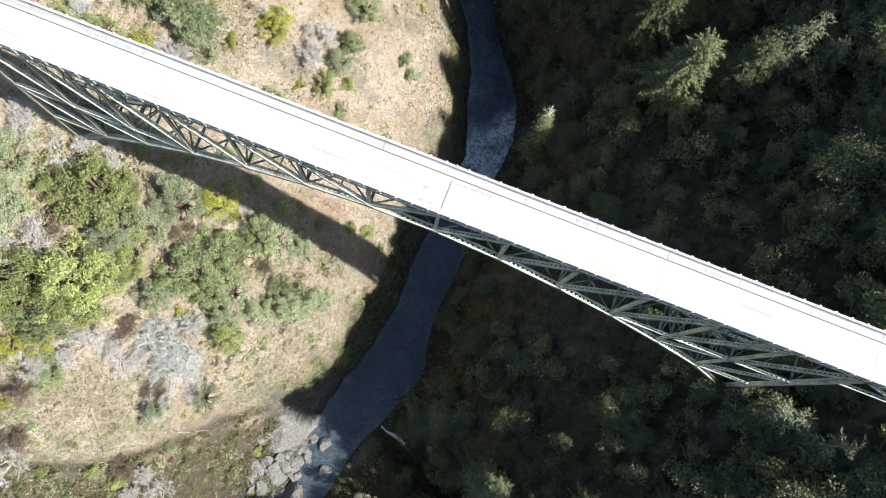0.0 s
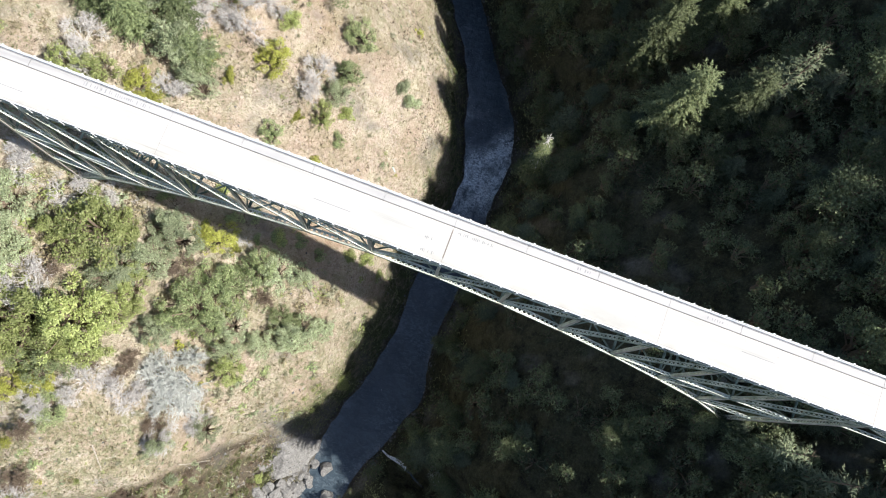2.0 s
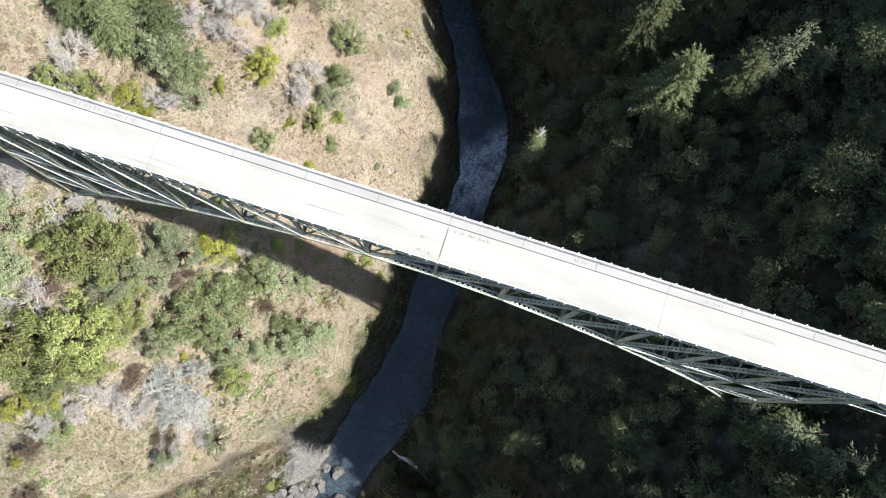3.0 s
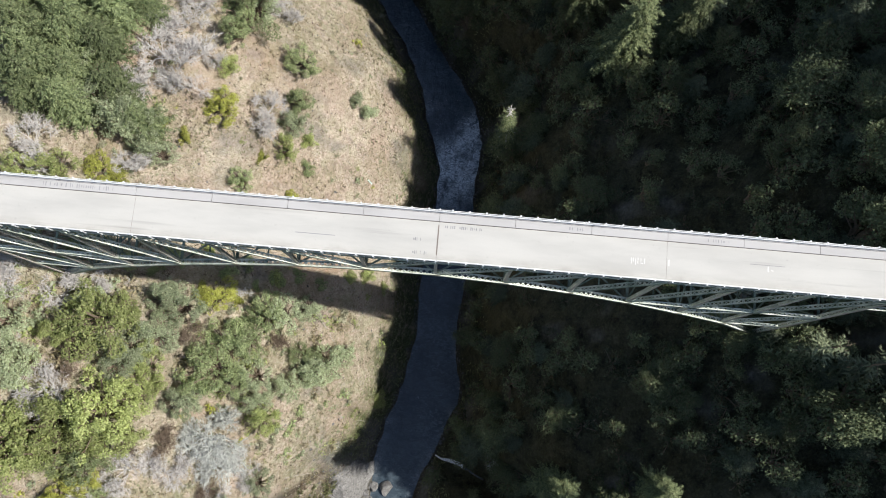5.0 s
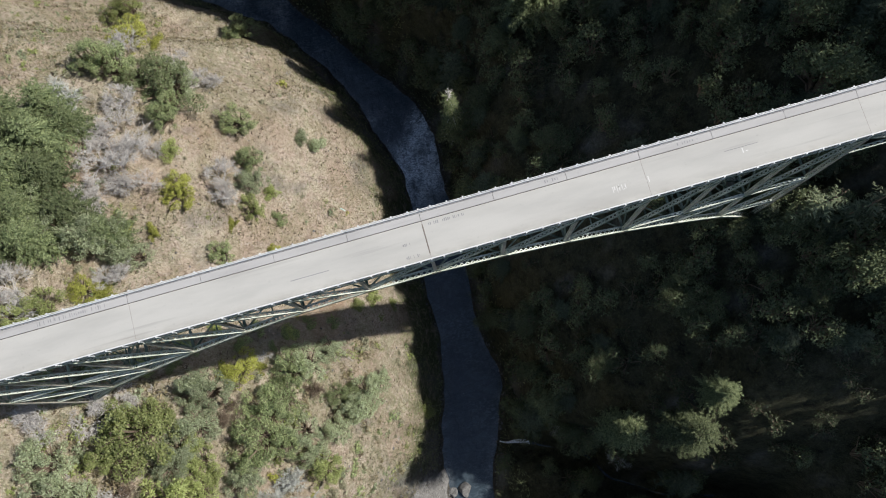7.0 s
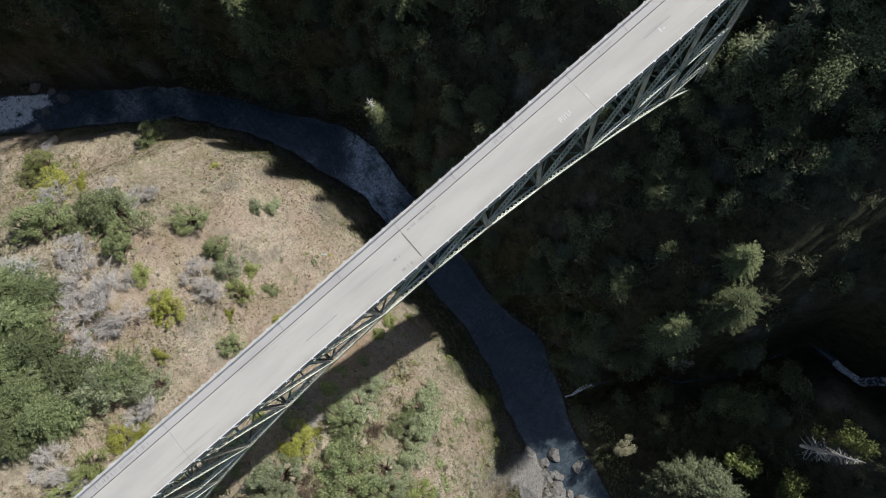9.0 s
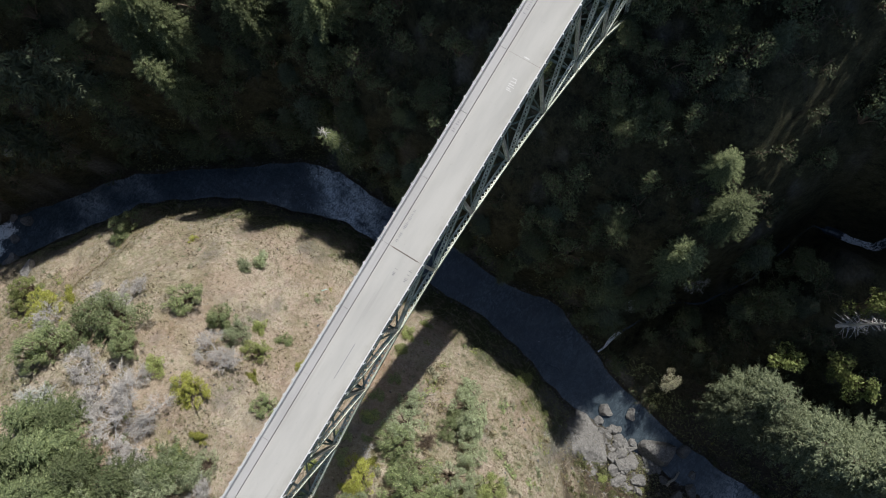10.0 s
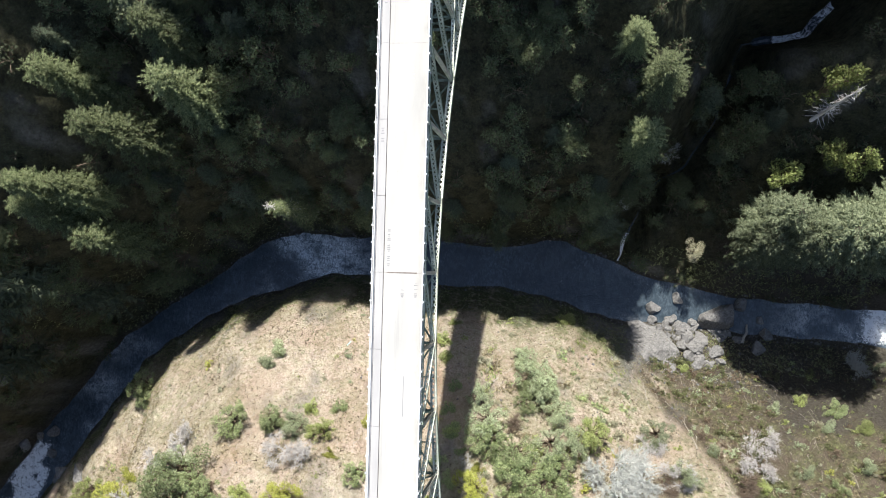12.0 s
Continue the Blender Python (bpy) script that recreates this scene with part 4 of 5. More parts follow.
SAGE_AT = [(-45, -8.1, 3.6), (-47.1, -6.6, 2.6), (-47.7, -13.9, 2.7), (-51.4, -16.9, 2.3), (-44.2, -24.5, 2.8), (-29.4, -7.3, 3.4),
    (-25.5, -4.8, 2.6), (-21.8, -15.8, 3.6), (-18.8, -13.5, 2.2), (-25.1, -17.3, 2.9), (-33, -19.6, 2.9), (-28.7, -20.7, 2.6),
    (-68, -13.5, 2.9), (-66.9, -19, 3.3), (-64.6, -20.8, 2.7), (-56.4, -9.4, 2.3), (-52.5, -18.9, 2.7), (-53.8, 21.6, 4.5),
    (-57, 23.1, 4.1), (-60.5, 24.7, 3.7), (-50.8, 17.7, 2.8), (-63, 25.5, 2.8), (-63, 32.2, 2.8), (-31.5, 30.5, 2.3),
    (-18.4, 38.7, 2)]
SAGE_MORE_AT = [(-39.4, 50.5, 3.3), (-38.4, 53.2, 2.2), (-28.9, -67.3, 1.9), (-31.1, -74.8, 2.6), (-35.6, -51.7, 2.2), (-38, -68.9, 2),
    (-36.4, -80.7, 2.3), (-20.4, -94.7, 2.1), (-21, 40.4, 1.8), (-32.8, -40.6, 2.4), (-38, -44.4, 2.3), (-33.1, -23.8, 2.3)]
GREEN_AT = [(-31.5, -0.1, 1.8), (-39.4, -1, 1.5), (-27.8, 1.2, 1.4), (-31.4, 79.8, 3.6), (-34.3, -2.6, 1.3),
    (-38.8, -18.9, 4.2), (-41, -22.1, 2.6), (-36.1, -20.7, 2.6), (-37.1, -14.5, 2.8), (-34.1, -12.3, 3.1), (-31.9, -7.8, 2.9),
    (-26.9, -13.7, 2.1), (-29.9, 34.7, 2.8), (-28.4, 23.2, 1.6), (-38.1, 16.6, 2.4), (-40.6, 49.7, 4.7), (-41.3, 43.2, 2.7),
    (-39.3, 54.7, 3.1), (-30.6, 43.3, 2.8), (-49, 55.8, 4.3), (-52.8, 56.4, 3.1), (-45.7, 53.8, 3.1), (-40.4, 46.5, 2.8),
    (-57.5, -35.2, 3.4), (-54.5, -44.4, 2.2), (-28.8, -79.7, 3.4), (-40.1, -75.2, 2.3), (-25.2, -14, 1.9)]
LIME_AT = [(-55.1, -12.2, 4.3), (-60, -13.8, 2.5), (-51.8, -11.1, 2.5), (-65.6, -32.4, 4.8), (-60.4, -29.9, 4.5), (-54.3, -27.1, 4.4),
    (-49.9, -24.5, 3), (-51.9, -30, 3.4), (-67.9, -36.2, 3.9), (-62.1, -35.6, 4.1), (-56.5, -32.3, 3.4), (-64, 11.1, 3.3),
    (-67.8, 10, 2.7), (-42.4, 37.4, 2), (-28.4, 28.4, 2.1), (-32.1, 24.5, 2.3), (-48.7, -19.6, 2.3), (-48, -22.7, 1.9),
    (-49.2, -16.2, 1.9), (-55.4, 89.2, 3.4), (-58.8, 88.2, 2.4), (-28, -73.9, 2.4), (-30.8, -83.1, 2.9), (-41, -60.7, 2.2),
    (-32.3, -27.1, 3), (-23, -50.4, 1.7), (-44.7, -59.3, 2.4), (-40.6, -60, 2.2), (-52.4, -61.7, 1.8), (-47.9, -55.2, 1)]
GREEN_MORE_AT = [(-66, -1, 2.2), (-60, 0, 2.4), (-54, -1, 1.8), (-47, 0.5, 1.8), (-63, -4, 1.6), (-50, -2.5, 1.3), (-24, 0.5, 1.3), (-36, 1.5, 1.6)]
LIME_MORE_AT = [(-16, 4.4, 2.1), (-12.5, 3.2, 1.7), (-41.7, 2.9, 1.5), (-19, 2.7, 1.7), (-31.1, -0.4, 1.6), (-12.4, -22.1, 1.9)]
YELLOW_AT = [(-40.1, -5.7, 2.6), (-42.1, -5.2, 1.6), (-37.1, -5.9, 1.5), (-41.7, 28.5, 2.6), (-59.6, 13.2, 2.5), (-57, 12.5, 2.1),
    (-35.9, 22.4, 1.3), (-30.6, 16.4, 1.7), (-47.5, 21.7, 1.6), (-51.7, 23.3, 1.7), (-47.7, 65.6, 3.5), (-43.9, 64.4, 2.2),
    (-57.5, -39.2, 2.6), (-61, -42.6, 2), (-59.3, -51, 1.8)]
BARE_AT = [(-68, -7, 3), (-62, -8, 2.8), (-57, -6, 2), (-50.6, 42.1, 3.4), (-47.5, 46.7, 2.9), (-50.6, 34.4, 4.4), (-48.6, 31.5, 3.1), (-45, 38.3, 1.6), (-36.1, 29.9, 3.6),
    (-56.7, 29.6, 2.4), (-55.3, 28.8, 2.4), (-54.7, 14.1, 2.3), (-36.7, -4.4, 1.5), (-61.8, -24.2, 2.9), (-68.2, 14, 3.2),
    (-39.5, 55.9, 3.7), (-48.2, 61.4, 3), (-35.1, 53.2, 2), (-46.8, -36.8, 3.1), (-51, -37.6, 3), (-56.5, -42.8, 3.1),
    (-43.7, -37.7, 2.4), (-55.9, -61, 2.8), (-37.6, -61, 2.5), (-36.1, -36, 1.8), (-34, -61.5, 2.3), (-38.6, -58.3, 2.2),
    (-34.1, -38.8, 2.4), (-38.9, -43.4, 2.5)]
BROWN_AT = [(-58, -18, 2.7), (-43.2, -12.7, 2.1), (-29.8, -11.9, 2.1), (-59.6, -20.6, 1.9), (-46.6, -32.4, 2.4), (-51, -34, 1.7),
    (-40.3, -56.4, 2.7), (-39.8, -41.4, 2.1), (-56.5, -47.7, 2.2), (-55.9, -56.9, 2.1), (-33.5, -51.4, 1.8)]
SILVER_AT = [(-38.9, -29.8, 4.9), (-37, -26.9, 2.9), (-41.8, -30.9, 3.3), (-40, -36.2, 2.7), (-54, 46.6, 4.7), (-56.2, 47.6, 2.9),
    (-22.1, -89.4, 3.2)]
FIR_AT = [(31.5, 49.1, 30.5), (25.1, 63.7, 31.4), (33.2, 69.6, 23.0), (14.2, 75.3, 18.5), (10.0, 82.3, 16.0), (8.0, 79.9, 20.0), (12.5, 75.0, 18.0),
    (13.2, 79.0, 21.0), (4.4, 74.6, 29.0), (40.8, 51.5, 23.4), (35.2, -37.7, 24.6), (26.0, -35.2, 24.5), (40.8, -32.6, 13.0)]
WEST_FIR_AT = [(-67.6, 40.1, 13.4), (-61.9, 43.5, 14.4), (-58.5, 38.6, 13.1), (-68.7, 29.4, 14.1), (-65.5, 27.2, 12.8), (-70.3, 32.8, 12.5),
    (-62.1, 34.5, 12.8), (-70.5, 39.7, 12.2), (-64.9, 36.7, 11.5), (-69.1, 22.3, 9.9), (-67.6, 32.4, 12.2), (-59.4, 33.5, 11.2),
    (-69.8, 25.8, 11.2), (-63.6, 26.5, 9.9), (-57.5, 46.1, 11.8), (-54.9, 42.6, 9.0), (-67.5, 24.6, 13.8), (-63.3, 21.9, 13.1),
    (-64.0, 32.4, 12.2), (-57.1, 26.9, 12.5), (-53.2, 22.2, 11.8), (-61.1, 41.1, 11.2), (-63.8, 27.3, 11.5)]
GREY_FIR_AT = [(11.6, -66.2, 34.0), (9.8, -74.0, 42.0), (6.6, -65.5, 30.0), (8.0, -70.5, 35.0), (9.0, -84.0, 36.0), (12.0, -93.0, 36.0),
    (9.5, -79.0, 43.0), (7.0, -89.0, 38.0), (12.0, -86.0, 46.0)]
SNAG_AT = [(13.0, 38.7, 40.0)]
DEAD_FIR_AT = [(32.3, -70.7, 32.1)]
MAPLE_AT = [(21.3, -67.8, 13.0), (25.6, -75.4, 13.0), (24.5, -80.5, 13.0), (36.5, -70.7, 24.0)]
FEATHER_AT = [(58.2, -8.3, 21.6), (63.3, -10.5, 21.4), (44.9, 52.4, 27.0), (46.2, 57.1, 22.0)]
PALE_AT = [(28.2, -46.6, 3.2), (14.7, -33.1, 3.2)]
PALE_BUSH_AT = [(6.0, -51.2, 12.5)]
BOULDER_AT = [(-8.6, -43.6, 2.2), (-12.4, -43.9, 1.5), (-6.7, -49.9, 1.6), (-12.7, -47.6, 1.2), (-13, -50.4, 1.8), (-12.3, -54, 1.5),
    (-11.3, -60.6, 4.5), (-8, -65.6, 2.1), (-11, -69.9, 1.4), (-14.3, -71.3, 1.8), (-16.4, -52, 2.1), (-17.6, -53.5, 1.5),
    (-20.2, -54.9, 1.7), (-18.9, -58.6, 1.9), (-21.8, -56.6, 1.3), (-22.5, -54.1, 1.4), (-18.5, -68.6, 2.2), (-20.3, -52.3, 1.2),
    (-13.8, -45.8, 1.2), (-16, -64.2, 1.5), (-14.7, -62.6, 1.4), (-11, -49.2, 1), (-54.9, 98.6, 2.6), (-52.5, 126.2, 2.2),
    (-48.6, 128.7, 2.6), (-50.7, 122.7, 1.5), (-59.1, 132.3, 2.3), (-55.1, 118.6, 1.6), (-57.4, 108.6, 2.2), (-48.6, 118.6, 2),
    (-60.3, 113.7, 2.4), (-30.6, 113.9, 1.8), (1.6, -39, 1.6)]
LOG_AT = [(-22, -9, 7, -55), (-25, 13, 6, 60), (-38, 14, 6, 35), (-33, -48, 5, 20), (-46, -50, 6, -60), (-27, -40, 5, 5),
    (-20, 18, 3, 20), (-52, 38, 6, 10)]
SLAB_AT = [(-17.4, -43.4, 7.4, 3.7, 52.0), (-12.0, -60.2, 4.6, 3.2, 10.0)]
SCRAP_AT = (-17.4, 25.2)


def slope_fill(count, seed):
    """Lesser shrubs between the large ones, thick south of the bridge and far up the slope, thin on the open spur."""
    r, out = random.Random(seed), []
    while len(out) < count:
        x, y = r.uniform(-84, -8), r.uniform(-95, 95)
        u, east = bank(np.array(x), np.array(y))
        if bool(east) or u < 5:
            continue
        thick = 0.1 if abs(y + 1) > 4 else 0.35
        if y < -5:
            thick = 0.9 if x < -16 and y > -34 else 0.8 if y < -48 else 0.4
        elif x < -50:
            thick = 0.6
        if r.random() < thick and float(rough(np.array(x), np.array(y), 16, 2)) > -0.25:
            out.append((x, y, (1.0 if y > -5 else 1.5 if y > -42 else 0.85) * (r.uniform(0.35, 0.8) if r.random() < 0.7 else r.uniform(0.8, 1.5))))
    return out


def slope_shrubs(seed, leaves, label, places, group, tall=1.9):
    """Large shrubs carry more and finer leaves than small ones."""
    places = [(x, y, r * (0.85 if y < -50 else 1.35 if y < -5 else 1.15)) for x, y, r in places]
    big, small = [q for q in places if q[2] > 2.6], [q for q in places if q[2] <= 2.6]
    if big:
        plant([make_bush("shrub", seed + k, leaves, label, "shrub", 6200, 0.056, tall * 1.3, 46, lobe=0.6, low=0.35, spread_=1.2) for k in range(3)], big, rnd, group)
    if small:
        plant([make_bush("shrub", seed + 5 + k, leaves, "small " + label, "shrub", 2600, 0.08, tall * 0.8, 17, lobe=0.85) for k in range(2)], small, rnd, group)


slope_shrubs(20, SAGE, "grey-green evergreen shrub on the sunny slope", SAGE_AT + SAGE_MORE_AT, "grey-green shrubs of the slope")
slope_shrubs(30, GREEN, "dark green leafy shrub on the sunny slope", GREEN_AT + GREEN_MORE_AT, "dark green shrubs of the slope")
slope_shrubs(40, LIME, "yellow-green leafy shrub on the sunny slope", LIME_AT + LIME_MORE_AT, "yellow-green shrubs of the slope")
slope_shrubs(50, YELLOW, "bright yellow flowering shrub on the sunny slope", YELLOW_AT, "yellow shrubs of the slope", 1.2)
bare_trees = [make_bare("bare_tree", 60 + k, TWIG, "leafless pale grey tree with fine twigs", "bare tree") for k in range(3)]
plant(bare_trees, [(x, y, r * 1.3) for x, y, r in BARE_AT], rnd, "bare grey trees of the slope")
silver_trees = [make_bare("bare_tree", 70 + k, SILVER, "leafless silvery lichen-covered tree", "bare tree", 5, 1.3) for k in range(2)]
plant(silver_trees, [(x, y, r * 1.45) for x, y, r in SILVER_AT], rnd, "silvery bare trees of the slope")
brown_trees = [make_bare("bare_tree", 74 + k, DUSKTWIG, "leafless brown shrub with dense dead twigs", "bare shrub", 5, 1.2) for k in range(2)]
plant(brown_trees, [(x, y, r * 1.5) for x, y, r in BROWN_AT], rnd, "brown dead shrubs of the slope")


for mat_, seed, count, tone in ((SAGE, 211, 520, "grey-green"), (GREEN, 212, 150, "dark green"), (LIME, 213, 330, "yellow-green"), (YELLOW, 214, 50, "yellow"), (STRAW, 216, 330, "straw-coloured"), (PALE_LEAF, 217, 420, "pale dry")):
    minor = [make_bush("shrub", seed + 10 * k, mat_, "", "", 100, 0.28, 1.0, 6) for k in range(2)]
    joined("low_shrubs", minor, slope_fill(count, seed), "low " + tone + " shrubs scattered over the sunny slope", "shrubs", seed)


def scarp_fill(count, seed):
    """Knee-high scrub on the darker ground below the scarp."""
    r, out = random.Random(seed), []
    while len(out) < count:
        x, y = r.uniform(-72, -16), r.uniform(-98, -42)
        line = np.interp(x, (-75, -50, -40, -33, -26, -18), (-66, -60, -54, -48, -40, -34))
        u, east = bank(np.array(x), np.array(y))
        if y < line - 1 and u > 8 and not bool(east) and float(rough(np.array(x), np.array(y), 9, 3)) > -0.2:
            out.append((x, y, r.uniform(0.5, 1.1) if r.random() < 0.75 else r.uniform(1.1, 1.9)))
    return out


for mat_, seed, count, tone in ((OLIVE, 221, 640, "olive"), (SAGE, 222, 90, "grey-green"), (DEAD_HERB, 223, 300, "brown")):
    minor = [make_bush("shrub", seed + 10 * k, mat_, "", "", 100, 0.25, 1.0, 6) for k in range(2)]
    joined("low_shrubs", minor, scarp_fill(count, seed), "low " + tone + " scrub on the ground below the scarp", "shrubs", seed)
minor = [make_bare("bare_tree", 230 + k, DUSKTWIG if k else TWIG, "", "", 3) for k in range(2)]
joined("dry_brush", minor, slope_fill(200, 215), "dry leafless brush scattered over the sunny slope", "brush", 215)


def plant_firs(models, places, group):
    used = set()
    for k, (x, y, h) in enumerate(places):
        m = models[k % len(models)]
        s = h / m["tall"]
        wide = 1.05 * s ** 0.6
        at = pose(x, y, ground_at(x, y) - 0.2, rnd.uniform(-2, 2), rnd.uniform(-2, 2), rnd.uniform(0, 360)) @ Matrix.Diagonal((wide, wide, s, 1))
        if m not in used:
            used.add(m)
            m.matrix_basis = at
            m["group"] = group
        else:
            copy_thing(m, at @ Matrix.Diagonal((1 / m.scale[0], 1 / m.scale[1], 1 / m.scale[2], 1)))


def fir(name, seed, tall, reach, needles, label, **more):
    t = make_fir(name, seed, tall, reach, needles, label, **more)
    t["tall"] = tall
    return t


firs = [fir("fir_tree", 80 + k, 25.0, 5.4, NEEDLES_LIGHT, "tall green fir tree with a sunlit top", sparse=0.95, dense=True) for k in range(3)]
plant_firs(firs, FIR_AT, "firs of the shaded bank")
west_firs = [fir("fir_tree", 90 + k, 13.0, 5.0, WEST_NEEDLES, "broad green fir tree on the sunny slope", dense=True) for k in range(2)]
plant_firs(west_firs, WEST_FIR_AT, "firs of the sunny slope")
grey_firs = [fir("fir_tree", 100 + k, 24.0, 6.6, GREY_NEEDLES, "broad grey-green conifer catching the sun", dense=True) for k in range(2)]
plant_firs(grey_firs, GREY_FIR_AT, "grey-green conifers by the gully")
snags = [fir("snag_tree", 110, 24.0, 3.2, NEEDLES_LIGHT, "fir with a dead silvery top", bare_top=0.13, bark=TWIG)]
plant_firs(snags, SNAG_AT, "dead-topped firs")
dead_firs = [fir("dead_tree", 112, 26.0, 2.4, NEEDLES, "dead silvery conifer with bare branches", bare_top=1.0, bark=TWIG, sparse=0.6)]
plant_firs(dead_firs, DEAD_FIR_AT, "dead conifers")
maples = [make_bush("maple_tree", 120 + k, MAPLE, "yellow-green maple by the gully", "broadleaf tree", 1500, 0.11, 2.6, 18) for k in range(2)]
for m in maples:
    m["tall"] = 4.5
for k, (x, y, h) in enumerate(MAPLE_AT):
    at = pose(x, y, ground_at(x, y) - 0.3, 0, 0, 70 * k) @ Matrix.Diagonal((3.9, 3.9, h / 2.7, 1))
    if k < 2:
        maples[k].matrix_basis = at
        maples[k]["group"] = "yellow maples by the gully"
    else:
        m = maples[k % 2]
        copy_thing(m, at @ Matrix.Diagonal((1 / m.scale[0], 1 / m.scale[1], 1 / m.scale[2], 1)))
feathers = [fir("fir_tree", 124, 24.0, 5.6, GREY_NEEDLES, "open grey-green conifer with radiating branches", fine=False, sparse=0.38, bark=DUSKTWIG, bare_top=0.08)]
plant_firs(feathers, FEATHER_AT, "open conifers of the shaded bank")
pale_bush = [make_bush("shrub", 126, PALE_LEAF, "pale straw-coloured shrub at the foot of the gully", "shrub", 2200, 0.07, 3.6, 14)]
plant(pale_bush, [(x, y, h / 3.6) for x, y, h in PALE_BUSH_AT], rnd, "pale shrubs of the gully", squash=(1.0, 1.0))
pale_trees = [make_bare("bare_tree", 128 + k, SILVER, "leafless pale grey tree in the shade of the gully", "bare tree", 5, 1.9) for k in range(1)]
plant(pale_trees, PALE_AT, rnd, "pale bare trees of the gully")


# ---- the shaded forest ----
def scatter(count, x0, x1, y0, y1, gap, keep, seed):
    """Up to count places, no two nearer than gap."""
    r = np.random.RandomState(seed)
    xs, ys = r.uniform(x0, x1, count * 12), r.uniform(y0, y1, count * 12)
    good = keep(xs, ys)
    kx, ky = np.full(count, 1e9), np.full(count, 1e9)
    n = 0
    for x, y in zip(xs[good], ys[good]):
        if n < count and np.all((kx - x) ** 2 + (ky - y) ** 2 > gap * gap):
            kx[n], ky[n] = x, y
            n += 1
    return [(float(x), float(y)) for x, y in zip(kx[:n], ky[:n])]


def under_bridge(x, y):
    return -9 < y < 5


def east_side(lo):
    def keep(x, y):
        u, east = bank(x, y)
        return east & (u > lo) & (gully_dist(x, y) > np.where(x > 44, 9.0, 3.0)) & ~((x > 41) & (x < 60) & (y < -50) & (y > -78))
    return keep


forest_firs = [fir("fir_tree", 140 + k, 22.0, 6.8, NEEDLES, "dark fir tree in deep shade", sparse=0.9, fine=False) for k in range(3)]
light_firs = [fir("fir_tree", 146 + k, 22.0, 5.2, NEEDLES, "unseen dark fir tree near the rim, added to shade the gorge", fine=False) for k in range(2)]


def sun_line(x, y):
    """Height over which the sun comes in above the far rim."""
    return float(np.interp(y, (-120, -92, -64, -52, -42, -38, -33, -28, 45, 65, 80, 86, 92, 96, 100, 130), (30, 14, 12, 8, 8, 15, 25, 33, 36, 40, 37, 44, 62, 80, 95, 100))) + 1.07 * x


near_spots, rim_shade_spots = [], []
for x, y in scatter(235, -70, 93, -125, 160, 6.0, east_side(4), 7):
    if any((x - a) ** 2 + (y - b) ** 2 < 16 for a, b, _ in FIR_AT + GREY_FIR_AT + SNAG_AT):
        continue
    room = sun_line(x, y) - ground_at(x, y)
    h = min(rnd.choice((9, 14, 19, 24)) * rnd.uniform(0.85, 1.2), room - rnd.uniform(6, 12))
    if y > 70:
        h = min(max(h, room - rnd.uniform(0, 6)), 38)
    if under_bridge(x, y):
        h = min(h, 9.0, 100 - ground_at(x, y))
    if h > 5:
        near_spots.append((x, y, h))
# Unseen firs on the rim, added and sized to cast shade along sun_line.
for x, y in scatter(190, 93, 124, -130, 160, 4.0, east_side(4), 9):
    if not under_bridge(x, y):
        rim_shade_spots.append((x, y, min(max(sun_line(x, y) - ground_at(x, y) + rnd.uniform(-7, 1), 6), 40)))
plant_firs(forest_firs, near_spots, "firs of the shaded bank")
plant_firs(light_firs, rim_shade_spots, "firs of the rim")
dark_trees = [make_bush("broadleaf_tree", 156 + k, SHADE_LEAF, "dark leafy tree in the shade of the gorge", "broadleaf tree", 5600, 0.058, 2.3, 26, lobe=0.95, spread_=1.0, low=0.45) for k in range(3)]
spots = [(x, y, rnd.uniform(3.2, 6.2)) for x, y in scatter(280, -60, 84, -110, 140, 4.9, east_side(3), 18)]


def in_shade(q):
    """Whether a tree of that size stays under the sun's line and clear of the bridge."""
    x, y, r = q
    top = ground_at(x, y) + 2.3 * r
    return top + 5 < sun_line(x, y) and not (under_bridge(x, y) and top > 92)


spots = [q for q in spots if in_shade(q)]
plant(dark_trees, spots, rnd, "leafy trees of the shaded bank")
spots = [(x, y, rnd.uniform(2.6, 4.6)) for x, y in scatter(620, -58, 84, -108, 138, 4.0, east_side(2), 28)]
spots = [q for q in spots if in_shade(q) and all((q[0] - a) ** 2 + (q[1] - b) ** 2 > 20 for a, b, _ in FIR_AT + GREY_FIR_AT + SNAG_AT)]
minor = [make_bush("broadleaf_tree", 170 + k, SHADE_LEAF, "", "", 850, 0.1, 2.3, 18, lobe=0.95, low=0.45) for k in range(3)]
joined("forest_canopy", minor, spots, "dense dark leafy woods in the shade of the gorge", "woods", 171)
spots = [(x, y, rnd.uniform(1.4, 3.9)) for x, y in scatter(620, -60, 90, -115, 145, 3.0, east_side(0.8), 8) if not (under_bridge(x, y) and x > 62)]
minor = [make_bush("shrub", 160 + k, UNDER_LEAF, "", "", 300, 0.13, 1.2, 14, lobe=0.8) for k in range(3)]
joined("understorey", minor, spots, "leafy undergrowth darkened as the shade between the crowns", "undergrowth", 161)

